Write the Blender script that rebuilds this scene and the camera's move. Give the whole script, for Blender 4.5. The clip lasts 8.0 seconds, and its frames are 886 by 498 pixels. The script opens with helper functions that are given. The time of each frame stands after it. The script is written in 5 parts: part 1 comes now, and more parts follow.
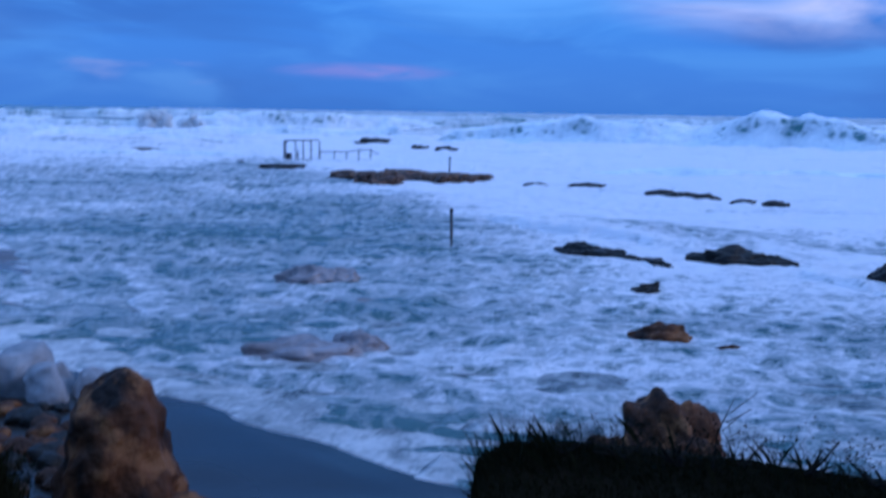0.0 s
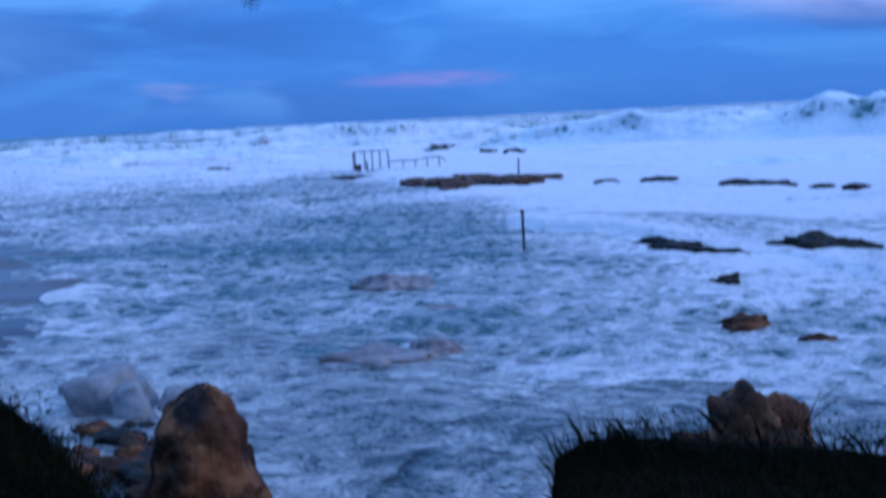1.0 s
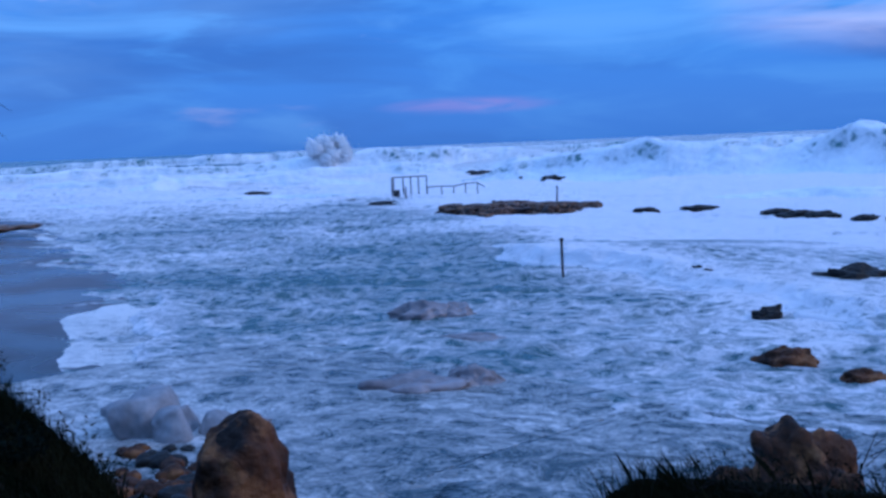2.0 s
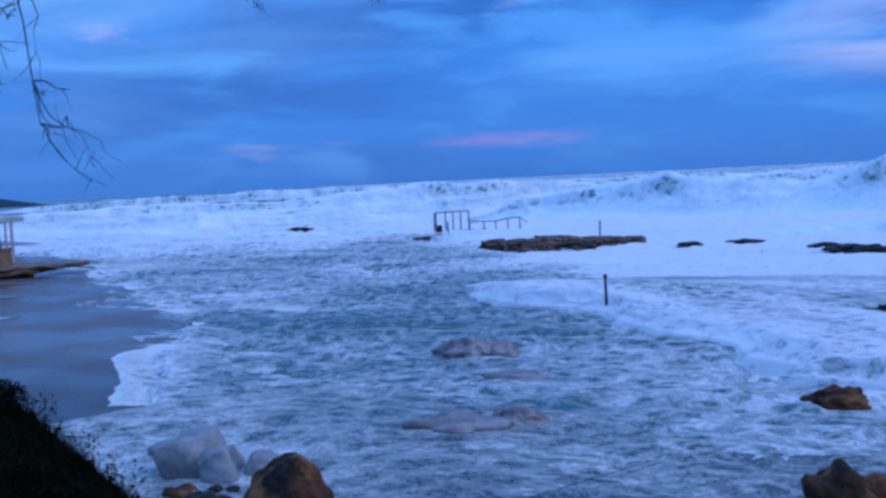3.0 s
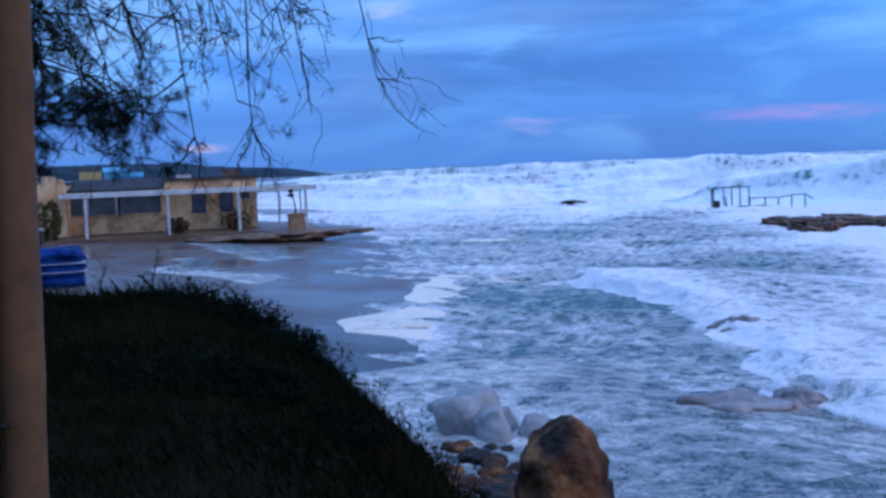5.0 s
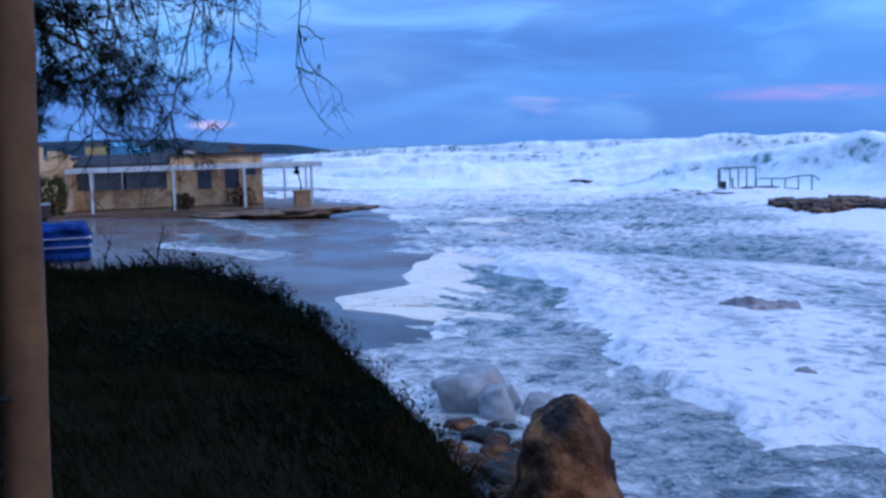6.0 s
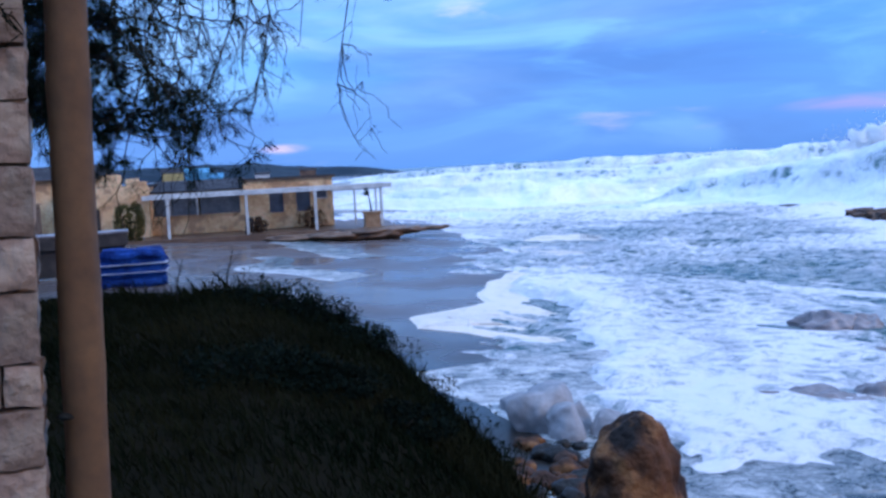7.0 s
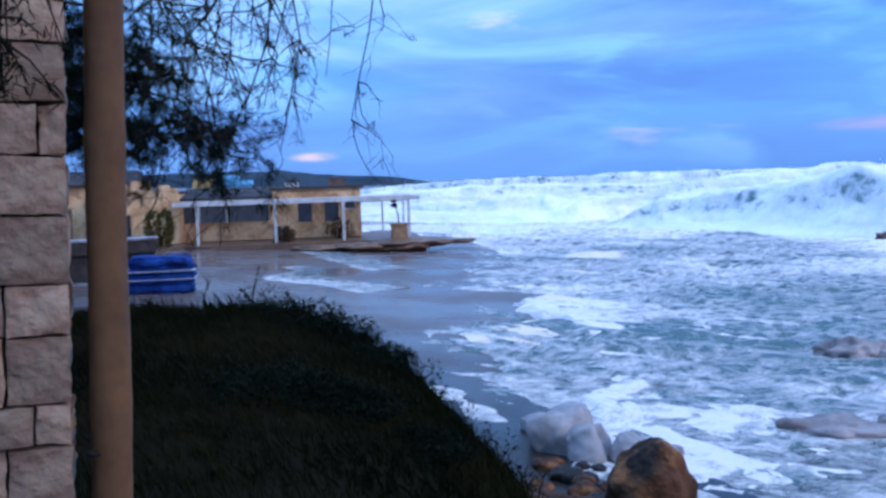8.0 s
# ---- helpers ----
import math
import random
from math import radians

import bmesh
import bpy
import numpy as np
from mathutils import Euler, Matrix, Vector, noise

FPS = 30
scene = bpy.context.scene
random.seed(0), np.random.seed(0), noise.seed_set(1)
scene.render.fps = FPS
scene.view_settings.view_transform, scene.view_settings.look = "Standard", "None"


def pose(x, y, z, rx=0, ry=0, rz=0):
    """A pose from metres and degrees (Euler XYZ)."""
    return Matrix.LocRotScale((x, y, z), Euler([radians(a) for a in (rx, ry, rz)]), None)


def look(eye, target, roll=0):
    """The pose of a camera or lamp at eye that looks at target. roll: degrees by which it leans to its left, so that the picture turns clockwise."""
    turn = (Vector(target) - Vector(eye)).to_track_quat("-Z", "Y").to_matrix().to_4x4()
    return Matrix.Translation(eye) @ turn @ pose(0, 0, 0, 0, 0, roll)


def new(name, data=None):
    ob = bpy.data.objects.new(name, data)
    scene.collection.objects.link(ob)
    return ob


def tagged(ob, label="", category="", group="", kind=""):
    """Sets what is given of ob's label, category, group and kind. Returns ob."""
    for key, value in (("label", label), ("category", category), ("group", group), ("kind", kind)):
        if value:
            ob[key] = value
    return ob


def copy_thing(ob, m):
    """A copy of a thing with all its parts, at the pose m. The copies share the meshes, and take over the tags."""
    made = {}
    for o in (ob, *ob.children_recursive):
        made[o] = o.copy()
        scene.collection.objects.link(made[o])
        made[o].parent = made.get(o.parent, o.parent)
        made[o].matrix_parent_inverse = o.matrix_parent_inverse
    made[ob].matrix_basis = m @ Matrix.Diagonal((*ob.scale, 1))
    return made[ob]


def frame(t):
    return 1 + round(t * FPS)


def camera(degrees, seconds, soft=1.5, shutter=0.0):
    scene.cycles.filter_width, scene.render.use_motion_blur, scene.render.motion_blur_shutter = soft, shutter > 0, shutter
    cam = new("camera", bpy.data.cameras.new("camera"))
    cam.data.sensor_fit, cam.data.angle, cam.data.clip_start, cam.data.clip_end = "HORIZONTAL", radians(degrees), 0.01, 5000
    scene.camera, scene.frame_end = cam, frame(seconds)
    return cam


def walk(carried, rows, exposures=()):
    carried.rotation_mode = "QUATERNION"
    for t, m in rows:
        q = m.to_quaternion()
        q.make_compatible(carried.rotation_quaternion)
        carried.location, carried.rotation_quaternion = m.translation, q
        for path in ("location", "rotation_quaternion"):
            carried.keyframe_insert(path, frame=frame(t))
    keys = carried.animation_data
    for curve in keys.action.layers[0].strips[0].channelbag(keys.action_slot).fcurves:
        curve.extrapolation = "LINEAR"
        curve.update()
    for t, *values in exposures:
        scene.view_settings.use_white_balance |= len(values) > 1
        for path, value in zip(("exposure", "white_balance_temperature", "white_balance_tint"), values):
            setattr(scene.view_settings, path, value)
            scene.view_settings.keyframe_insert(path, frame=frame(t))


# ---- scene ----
cam = camera(47.0, 8.0, soft=2.8, shutter=0.4)


def aim(x, y, z, yaw, pitch, roll):
    return pose(x, y, z, 90 + pitch, 0, yaw) @ pose(0, 0, 0, 0, 0, roll)


PATH = [
    (0, aim(-0.000, -0.000, 4.500, -0.00, -7.72, 0.88)),
    (0.2, aim(-0.017, -0.008, 4.515, -0.42, -5.44, -0.46)),
    (0.4, aim(-0.033, -0.016, 4.530, 1.41, -3.72, -1.80)),
    (0.5, aim(-0.041, -0.019, 4.537, 2.45, -4.63, -2.48)),
    (0.6, aim(-0.026, 0.003, 4.523, 2.34, -5.27, -2.54)),
    (0.8, aim(0.004, 0.046, 4.493, 3.32, -4.85, -2.65)),
    (1, aim(0.034, 0.090, 4.463, 4.18, -7.40, -2.76)),
    (1.2, aim(-0.001, 0.084, 4.485, 2.98, -9.20, -2.82)),
    (1.4, aim(-0.036, 0.079, 4.507, 2.90, -6.80, -2.89)),
    (1.5, aim(-0.053, 0.075, 4.518, 3.52, -6.94, -2.91)),
    (1.7, aim(-0.046, 0.072, 4.521, 4.83, -6.22, -2.76)),
    (2.8, aim(-0.003, 0.056, 4.537, 8.38, -5.47, -1.92)),
    (3, aim(-0.046, 0.055, 4.614, 8.48, -3.87, -2.73)),
    (3.2, aim(-0.075, 0.035, 4.589, 9.10, -4.14, -2.53)),
    (3.4, aim(-0.106, 0.013, 4.564, 9.35, -4.03, -2.33)),
    (3.5, aim(-0.121, 0.003, 4.552, 9.54, -4.18, -2.23)),
    (3.6, aim(-0.125, 0.000, 4.549, 10.03, -3.56, -2.46)),
    (3.8, aim(-0.132, -0.005, 4.544, 13.87, -2.68, -2.94)),
    (4, aim(-0.140, -0.010, 4.538, 16.22, -3.65, -3.40)),
    (4.2, aim(-0.139, -0.005, 4.565, 18.19, -3.47, -3.21)),
    (4.4, aim(-0.140, -0.001, 4.591, 19.90, -4.28, -3.01)),
    (4.5, aim(-0.139, 0.001, 4.605, 20.46, -4.14, -2.92)),
    (4.6, aim(-0.141, -0.009, 4.591, 20.80, -3.84, -2.77)),
    (4.8, aim(-0.143, -0.031, 4.564, 22.16, -4.54, -2.48)),
    (5, aim(-0.147, -0.053, 4.537, 23.68, -4.69, -2.17)),
    (5.2, aim(-0.146, -0.052, 4.536, 23.98, -5.11, -2.04)),
    (6.3, aim(-0.139, -0.042, 4.531, 24.42, -6.31, -1.32)),
    (6.5, aim(-0.088, -0.053, 4.504, 28.29, -6.04, -2.10)),
    (6.7, aim(-0.069, -0.055, 4.515, 27.89, -4.76, -2.51)),
    (6.9, aim(-0.051, -0.058, 4.526, 27.53, -4.88, -2.92)),
    (7, aim(-0.041, -0.059, 4.532, 28.00, -4.68, -3.12)),
    (7.1, aim(-0.022, -0.077, 4.538, 27.74, -4.56, -3.11)),
    (7.3, aim(0.018, -0.115, 4.552, 28.46, -3.81, -3.09)),
    (7.5, aim(0.057, -0.152, 4.566, 29.89, -3.26, -3.07)),
    (7.7, aim(0.057, -0.148, 4.604, 29.24, -3.45, -2.58)),
    (7.9, aim(0.056, -0.145, 4.643, 29.11, -3.85, -2.09)),
    (8, aim(0.056, -0.143, 4.662, 29.49, -3.99, -1.84)),
]
EXPOSURES = [(0.0, 0.04, 6450, 8), (1.5, 0.06, 6450, 8), (3.5, 0.03, 6450, 8), (4.5, 0.10, 6700, 8), (5.0, 0.40, 7600, 9), (6.5, 0.66, 8000, 9), (7.0, 0.88, 8600, 9), (8.0, 0.93, 8700, 9)]
walk(cam, PATH, EXPOSURES)

# ---------------- sky and sun ----------------
SUN_AZ, SUN_EL = -95.0, 9.0


def build_world():
    w = bpy.data.worlds.new("dusk_sky")
    scene.world = w
    w.use_nodes = True
    nt = w.node_tree
    nt.nodes.clear()
    n, l = nt.nodes.new, nt.links.new
    out, bg = n("ShaderNodeOutputWorld"), n("ShaderNodeBackground")
    sky = n("ShaderNodeTexSky")
    sky.sky_type, sky.sun_disc = "NISHITA", False
    sky.sun_elevation, sky.sun_rotation = radians(SUN_EL), radians(-SUN_AZ)
    sky.air_density, sky.dust_density, sky.ozone_density = 1.2, 0.6, 3.0
    tint = n("ShaderNodeMix")
    tint.data_type, tint.blend_type = "RGBA", "MULTIPLY"
    tint.inputs[0].default_value = 1.0
    tint.inputs[7].default_value = (0.32, 0.32, 0.36, 1)
    l(sky.outputs[0], tint.inputs[6])
    tc, mp = n("ShaderNodeTexCoord"), n("ShaderNodeMapping")
    mp.inputs["Scale"].default_value = (1.0, 1.0, 4.6)
    l(tc.outputs["Generated"], mp.inputs[0])

    def cloud(scale, detail, lo, hi, dist=0.6):
        t, r = n("ShaderNodeTexNoise"), n("ShaderNodeMapRange")
        t.inputs["Scale"].default_value, t.inputs["Detail"].default_value = scale, detail
        t.inputs["Roughness"].default_value, t.inputs["Distortion"].default_value = 0.52, dist
        r.inputs[1].default_value, r.inputs[2].default_value = lo, hi
        r.interpolation_type = "SMOOTHSTEP"
        l(mp.outputs[0], t.inputs[0])
        l(t.outputs[0], r.inputs[0])
        return r.outputs[0]

    def mix(a, fac, col):
        m = n("ShaderNodeMix")
        m.data_type = "RGBA"
        l(fac, m.inputs[0])
        if isinstance(a, tuple):
            m.inputs[6].default_value = (*a, 1)
        else:
            l(a, m.inputs[6])
        m.inputs[7].default_value = (*col, 1)
        return m.outputs[2]

    # layered cloud deck: blue base, darker banks, paler streaks, a few rose tops
    base = mix((0.042, 0.255, 0.93), cloud(2.2, 5, 0.42, 0.62), (0.03, 0.17, 0.68))
    base = mix(base, cloud(4.5, 6, 0.48, 0.68), (0.075, 0.345, 1.04))
    base = mix(base, cloud(3.0, 7, 0.56, 0.76, 0.8), (0.11, 0.39, 1.07))
    base = mix(base, cloud(6.0, 5, 0.62, 0.78, 0.3), (0.34, 0.44, 1.0))
    # the haze over the sea darkens towards the horizon
    sep, mr = n("ShaderNodeSeparateXYZ"), n("ShaderNodeMapRange")
    l(tc.outputs["Generated"], sep.inputs[0])
    l(sep.outputs[2], mr.inputs[0])
    mr.inputs[1].default_value, mr.inputs[2].default_value = 0.10, 0.0
    mr.inputs[3].default_value, mr.inputs[4].default_value = 0.0, 0.75
    base = mix(base, mr.outputs[0], (0.04, 0.19, 0.68))
    # two clouds that still catch the set sun: a thin rose streak and a pale bank
    def lit_cloud(az, el, wide, high, scale, col, src):
        a = radians(az)
        vm, df, mr2, tx, mt = n("ShaderNodeVectorMath"), n("ShaderNodeVectorMath"), n("ShaderNodeMapRange"), n("ShaderNodeTexNoise"), n("ShaderNodeMath")
        vm.operation, df.operation, mt.operation = "MULTIPLY", "DISTANCE", "MULTIPLY"
        size = (1 / wide, 1 / wide, 1 / high)
        vm.inputs[1].default_value = size
        df.inputs[1].default_value = (-math.sin(a) * size[0], math.cos(a) * size[1], el * size[2])
        l(tc.outputs["Generated"], vm.inputs[0])
        l(vm.outputs[0], df.inputs[0])
        mr2.interpolation_type = "SMOOTHSTEP"
        mr2.inputs[1].default_value, mr2.inputs[2].default_value = 1.0, 0.2
        l(df.outputs["Value"], mr2.inputs[0])
        tx.inputs["Scale"].default_value, tx.inputs["Detail"].default_value = scale, 7
        tx.inputs["Distortion"].default_value = 0.8
        l(mp.outputs[0], tx.inputs[0])
        nr = n("ShaderNodeMapRange")
        nr.inputs[1].default_value, nr.inputs[2].default_value = 0.38, 0.66
        l(tx.outputs[0], nr.inputs[0])
        l(mr2.outputs[0], mt.inputs[0])
        l(nr.outputs[0], mt.inputs[1])
        return mix(src, mt.outputs[0], col)

    base = lit_cloud(4.5, 0.036, 0.10, 0.011, 9, (0.30, 0.27, 0.80), base)
    base = lit_cloud(-20, 0.115, 0.24, 0.06, 5, (0.55, 0.62, 1.12), base)
    base = lit_cloud(36, 0.17, 0.55, 0.14, 3, (0.20, 0.47, 1.10), base)
    base = lit_cloud(36.5, 0.024, 0.030, 0.006, 14, (0.46, 0.44, 0.92), base)
    # an overcast sky is brightest overhead
    up = n("ShaderNodeMapRange")
    l(sep.outputs[2], up.inputs[0])
    up.inputs[1].default_value, up.inputs[2].default_value = 0.28, 0.85
    base = mix(base, up.outputs[0], (0.42, 0.84, 1.95))
    add = n("ShaderNodeMix")
    add.data_type, add.blend_type = "RGBA", "ADD"
    add.inputs[0].default_value = 0.03
    l(base, add.inputs[6])
    l(tint.outputs[2], add.inputs[7])
    l(add.outputs[2], bg.inputs[0])
    bg.inputs[1].default_value = 0.9
    l(bg.outputs[0], out.inputs[0])


build_world()
sun = new("sun", bpy.data.lights.new("sun", "SUN"))
sun.data.energy, sun.data.angle, sun.data.color = 0.55, radians(25), (1.0, 0.86, 0.76)
sd = Vector((-math.sin(radians(SUN_AZ)) * math.cos(radians(28)), math.cos(radians(SUN_AZ)) * math.cos(radians(28)), math.sin(radians(28))))
sun.matrix_world = look(sd * 50, (0, 0, 0))


# ---------------- noise on arrays ----------------
def hash2(ix, iy, seed):
    v = (ix.astype(np.int64) * 374761393 + iy.astype(np.int64) * 668265263 + seed * 974634777) & 0xFFFFFFFF
    v = ((v ^ (v >> 13)) * 1274126177) & 0xFFFFFFFF
    return ((v ^ (v >> 16)) & 0xFFFF) / 65535.0


def vnoise(x, y, seed=0):
    x, y = np.asarray(x, float), np.asarray(y, float)
    ix, iy = np.floor(x), np.floor(y)
    fx, fy = x - ix, y - iy
    fx, fy = fx * fx * fx * (fx * (fx * 6 - 15) + 10), fy * fy * fy * (fy * (fy * 6 - 15) + 10)
    a, b = hash2(ix, iy, seed), hash2(ix + 1, iy, seed)
    c, d = hash2(ix, iy + 1, seed), hash2(ix + 1, iy + 1, seed)
    return (a + (b - a) * fx) * (1 - fy) + (c + (d - c) * fx) * fy


def fbm(x, y, seed=0, octaves=4, gain=0.5):
    total, amp, norm = 0, 1.0, 0.0
    for k in range(octaves):
        total = total + amp * vnoise(x * 2**k + 17.3 * k, y * 2**k - 9.1 * k, seed + k)
        norm += amp
        amp *= gain
    return total / norm


def smooth(x, a, b):
    t = np.clip((np.asarray(x, float) - a) / (b - a), 0, 1)
    return t * t * (3 - 2 * t)


# ---------------- materials ----------------
def material(name):
    m = bpy.data.materials.new(name)
    m.use_nodes = True
    nt = m.node_tree
    return m, nt.nodes.new, nt.links.new, nt.nodes["Principled BSDF"]


def surface(name, dark, light, scale=3.0, rough=0.8, bump=0.3, depth=0.02, fine=6.0, spots=None, metal=0.0, spread=(0.35, 0.65), random_tone=0.0, gloss=0.5):
    """A two-scale surface: broad patches between two tones, fine grain, relief and, if given, stains of a third tone."""
    m, n, l, b = material(name)
    tc = n("ShaderNodeTexCoord")
    big, small = n("ShaderNodeTexNoise"), n("ShaderNodeTexNoise")
    big.inputs["Scale"].default_value, big.inputs["Detail"].default_value = scale, 5
    small.inputs["Scale"].default_value, small.inputs["Detail"].default_value = scale * fine, 6
    for t in (big, small):
        l(tc.outputs["Object"], t.inputs[0])
    ramp = n("ShaderNodeMapRange")
    ramp.inputs[1].default_value, ramp.inputs[2].default_value = spread
    l(big.outputs[0], ramp.inputs[0])
    mix = n("ShaderNodeMix")
    mix.data_type = "RGBA"
    mix.inputs[6].default_value, mix.inputs[7].default_value = (*dark, 1), (*light, 1)
    l(ramp.outputs[0], mix.inputs[0])
    grain = n("ShaderNodeMix")
    grain.data_type, grain.blend_type = "RGBA", "OVERLAY"
    grain.inputs[0].default_value = 0.45
    l(mix.outputs[2], grain.inputs[6])
    l(small.outputs[0], grain.inputs[7])
    col = grain.outputs[2]
    if spots:
        third, mr, sm = n("ShaderNodeTexNoise"), n("ShaderNodeMapRange"), n("ShaderNodeMix")
        third.inputs["Scale"].default_value, third.inputs["Detail"].default_value = scale * 1.7, 7
        l(tc.outputs["Object"], third.inputs[0])
        mr.inputs[1].default_value, mr.inputs[2].default_value = 0.53, 0.62
        l(third.outputs[0], mr.inputs[0])
        sm.data_type = "RGBA"
        l(mr.outputs[0], sm.inputs[0])
        l(col, sm.inputs[6])
        sm.inputs[7].default_value = (*spots, 1)
        col = sm.outputs[2]
    if random_tone:
        oi, hsv, mr = n("ShaderNodeObjectInfo"), n("ShaderNodeHueSaturation"), n("ShaderNodeMapRange")
        l(oi.outputs["Random"], mr.inputs[0])
        mr.inputs[3].default_value, mr.inputs[4].default_value = 1 - random_tone, 1 + random_tone
        l(mr.outputs[0], hsv.inputs["Value"])
        l(col, hsv.inputs["Color"])
        col = hsv.outputs[0]
    l(col, b.inputs["Base Color"])
    b.inputs["Roughness"].default_value, b.inputs["Metallic"].default_value = rough, metal
    b.inputs["Specular IOR Level"].default_value = gloss
    bp = n("ShaderNodeBump")
    bp.inputs["Strength"].default_value, bp.inputs["Distance"].default_value = bump, depth
    l(small.outputs[0], bp.inputs["Height"])
    l(bp.outputs[0], b.inputs["Normal"])
    return m


def water_material(name, water, foam, vein, lo, hi, relief=0.16, thin=0.45, fine=1.0, web=0.62):
    """Sea water under drifting foam: the amount of foam at a place comes from the mesh, its lace from cells and grain."""
    m, n, l, b = material(name)
    tc = n("ShaderNodeTexCoord")
    warp, wadd = n("ShaderNodeTexNoise"), n("ShaderNodeVectorMath")
    warp.inputs["Scale"].default_value, warp.inputs["Detail"].default_value = 0.55 * fine, 4
    l(tc.outputs["Object"], warp.inputs[0])
    wscale = n("ShaderNodeVectorMath")
    wscale.operation, wscale.inputs[3].default_value = "SCALE", 1.5
    l(warp.outputs[1], wscale.inputs[0])
    l(tc.outputs["Object"], wadd.inputs[0])
    l(wscale.outputs[0], wadd.inputs[1])
    mp = n("ShaderNodeMapping")
    mp.inputs["Scale"].default_value = (0.9, 1.0, 1.0)
    mp.inputs["Rotation"].default_value = (0, 0, radians(-14))
    l(wadd.outputs[0], mp.inputs[0])

    def noise_tex(scale, detail, rough=0.6):
        t = n("ShaderNodeTexNoise")
        t.inputs["Scale"].default_value, t.inputs["Detail"].default_value, t.inputs["Roughness"].default_value = scale, detail, rough
        l(mp.outputs[0], t.inputs[0])
        return t.outputs[0]

    def math_node(op, a, c):
        q = n("ShaderNodeMath")
        q.operation = op
        for k, v in enumerate((a, c)):
            if isinstance(v, (int, float)):
                q.inputs[k].default_value = v
            else:
                l(v, q.inputs[k])
        return q.outputs[0]

    cells = n("ShaderNodeTexVoronoi")
    cells.feature = "DISTANCE_TO_EDGE"
    cells.inputs["Scale"].default_value = vein
    l(mp.outputs[0], cells.inputs[0])
    lace = n("ShaderNodeMapRange")
    lace.inputs[1].default_value, lace.inputs[2].default_value = 0.0, 0.34
    lace.inputs[3].default_value, lace.inputs[4].default_value = 1.0, 0.0
    l(cells.outputs["Distance"], lace.inputs[0])
    patch, grain = noise_tex(1.5 * fine, 10, 0.68), noise_tex(7.0 * fine, 8, 0.80)
    total = math_node("ADD", math_node("MULTIPLY", lace.outputs[0], web), math_node("MULTIPLY", patch, 1.15))
    total = math_node("ADD", total, math_node("MULTIPLY", math_node("SUBTRACT", grain, 0.075), 2.25))
    at = n("ShaderNodeAttribute")
    at.attribute_name = "foam"
    thick = at.outputs["Fac"]
    total = math_node("ADD", total, thick)
    fac = n("ShaderNodeMapRange")
    fac.interpolation_type = "SMOOTHSTEP"
    fac.inputs[1].default_value, fac.inputs[2].default_value = lo, hi
    l(total, fac.inputs[0])
    shade = n("ShaderNodeMix")
    shade.data_type = "RGBA"
    shade.inputs[6].default_value, shade.inputs[7].default_value = (*water, 1), tuple(v * 1.7 for v in water) + (1,)
    l(patch, shade.inputs[0])
    col = n("ShaderNodeMix")
    col.data_type = "RGBA"
    l(fac.outputs[0], col.inputs[0])
    l(shade.outputs[2], col.inputs[6])
    tone = n("ShaderNodeMix")
    tone.data_type = "RGBA"
    tone.inputs[6].default_value, tone.inputs[7].default_value = (foam[0] * (thin - 0.05), foam[1] * thin, foam[2] * (thin + 0.04), 1), (*foam, 1)
    tr = n("ShaderNodeMapRange")
    tr.inputs[1].default_value, tr.inputs[2].default_value = 0.40, 0.60
    broad = noise_tex(0.16, 5, 0.6)
    l(math_node("ADD", math_node("ADD", math_node("MULTIPLY", grain, 0.35), math_node("MULTIPLY", patch, 0.35)), math_node("ADD", math_node("MULTIPLY", broad, 0.3), math_node("MULTIPLY", thick, 0.22))), tr.inputs[0])
    l(tr.outputs[0], tone.inputs[0])
    l(tone.outputs[2], col.inputs[7])
    l(col.outputs[2], b.inputs["Base Color"])
    ro = n("ShaderNodeMapRange")
    ro.inputs[3].default_value, ro.inputs[4].default_value = 0.22, 0.9
    l(fac.outputs[0], ro.inputs[0])
    l(ro.outputs[0], b.inputs["Roughness"])
    b.inputs["IOR"].default_value = 1.33
    bp = n("ShaderNodeBump")
    bp.inputs["Strength"].default_value, bp.inputs["Distance"].default_value = 0.55, relief
    l(math_node("ADD", total, math_node("MULTIPLY", grain, 0.5)), bp.inputs["Height"])
    l(bp.outputs[0], b.inputs["Normal"])
    return m


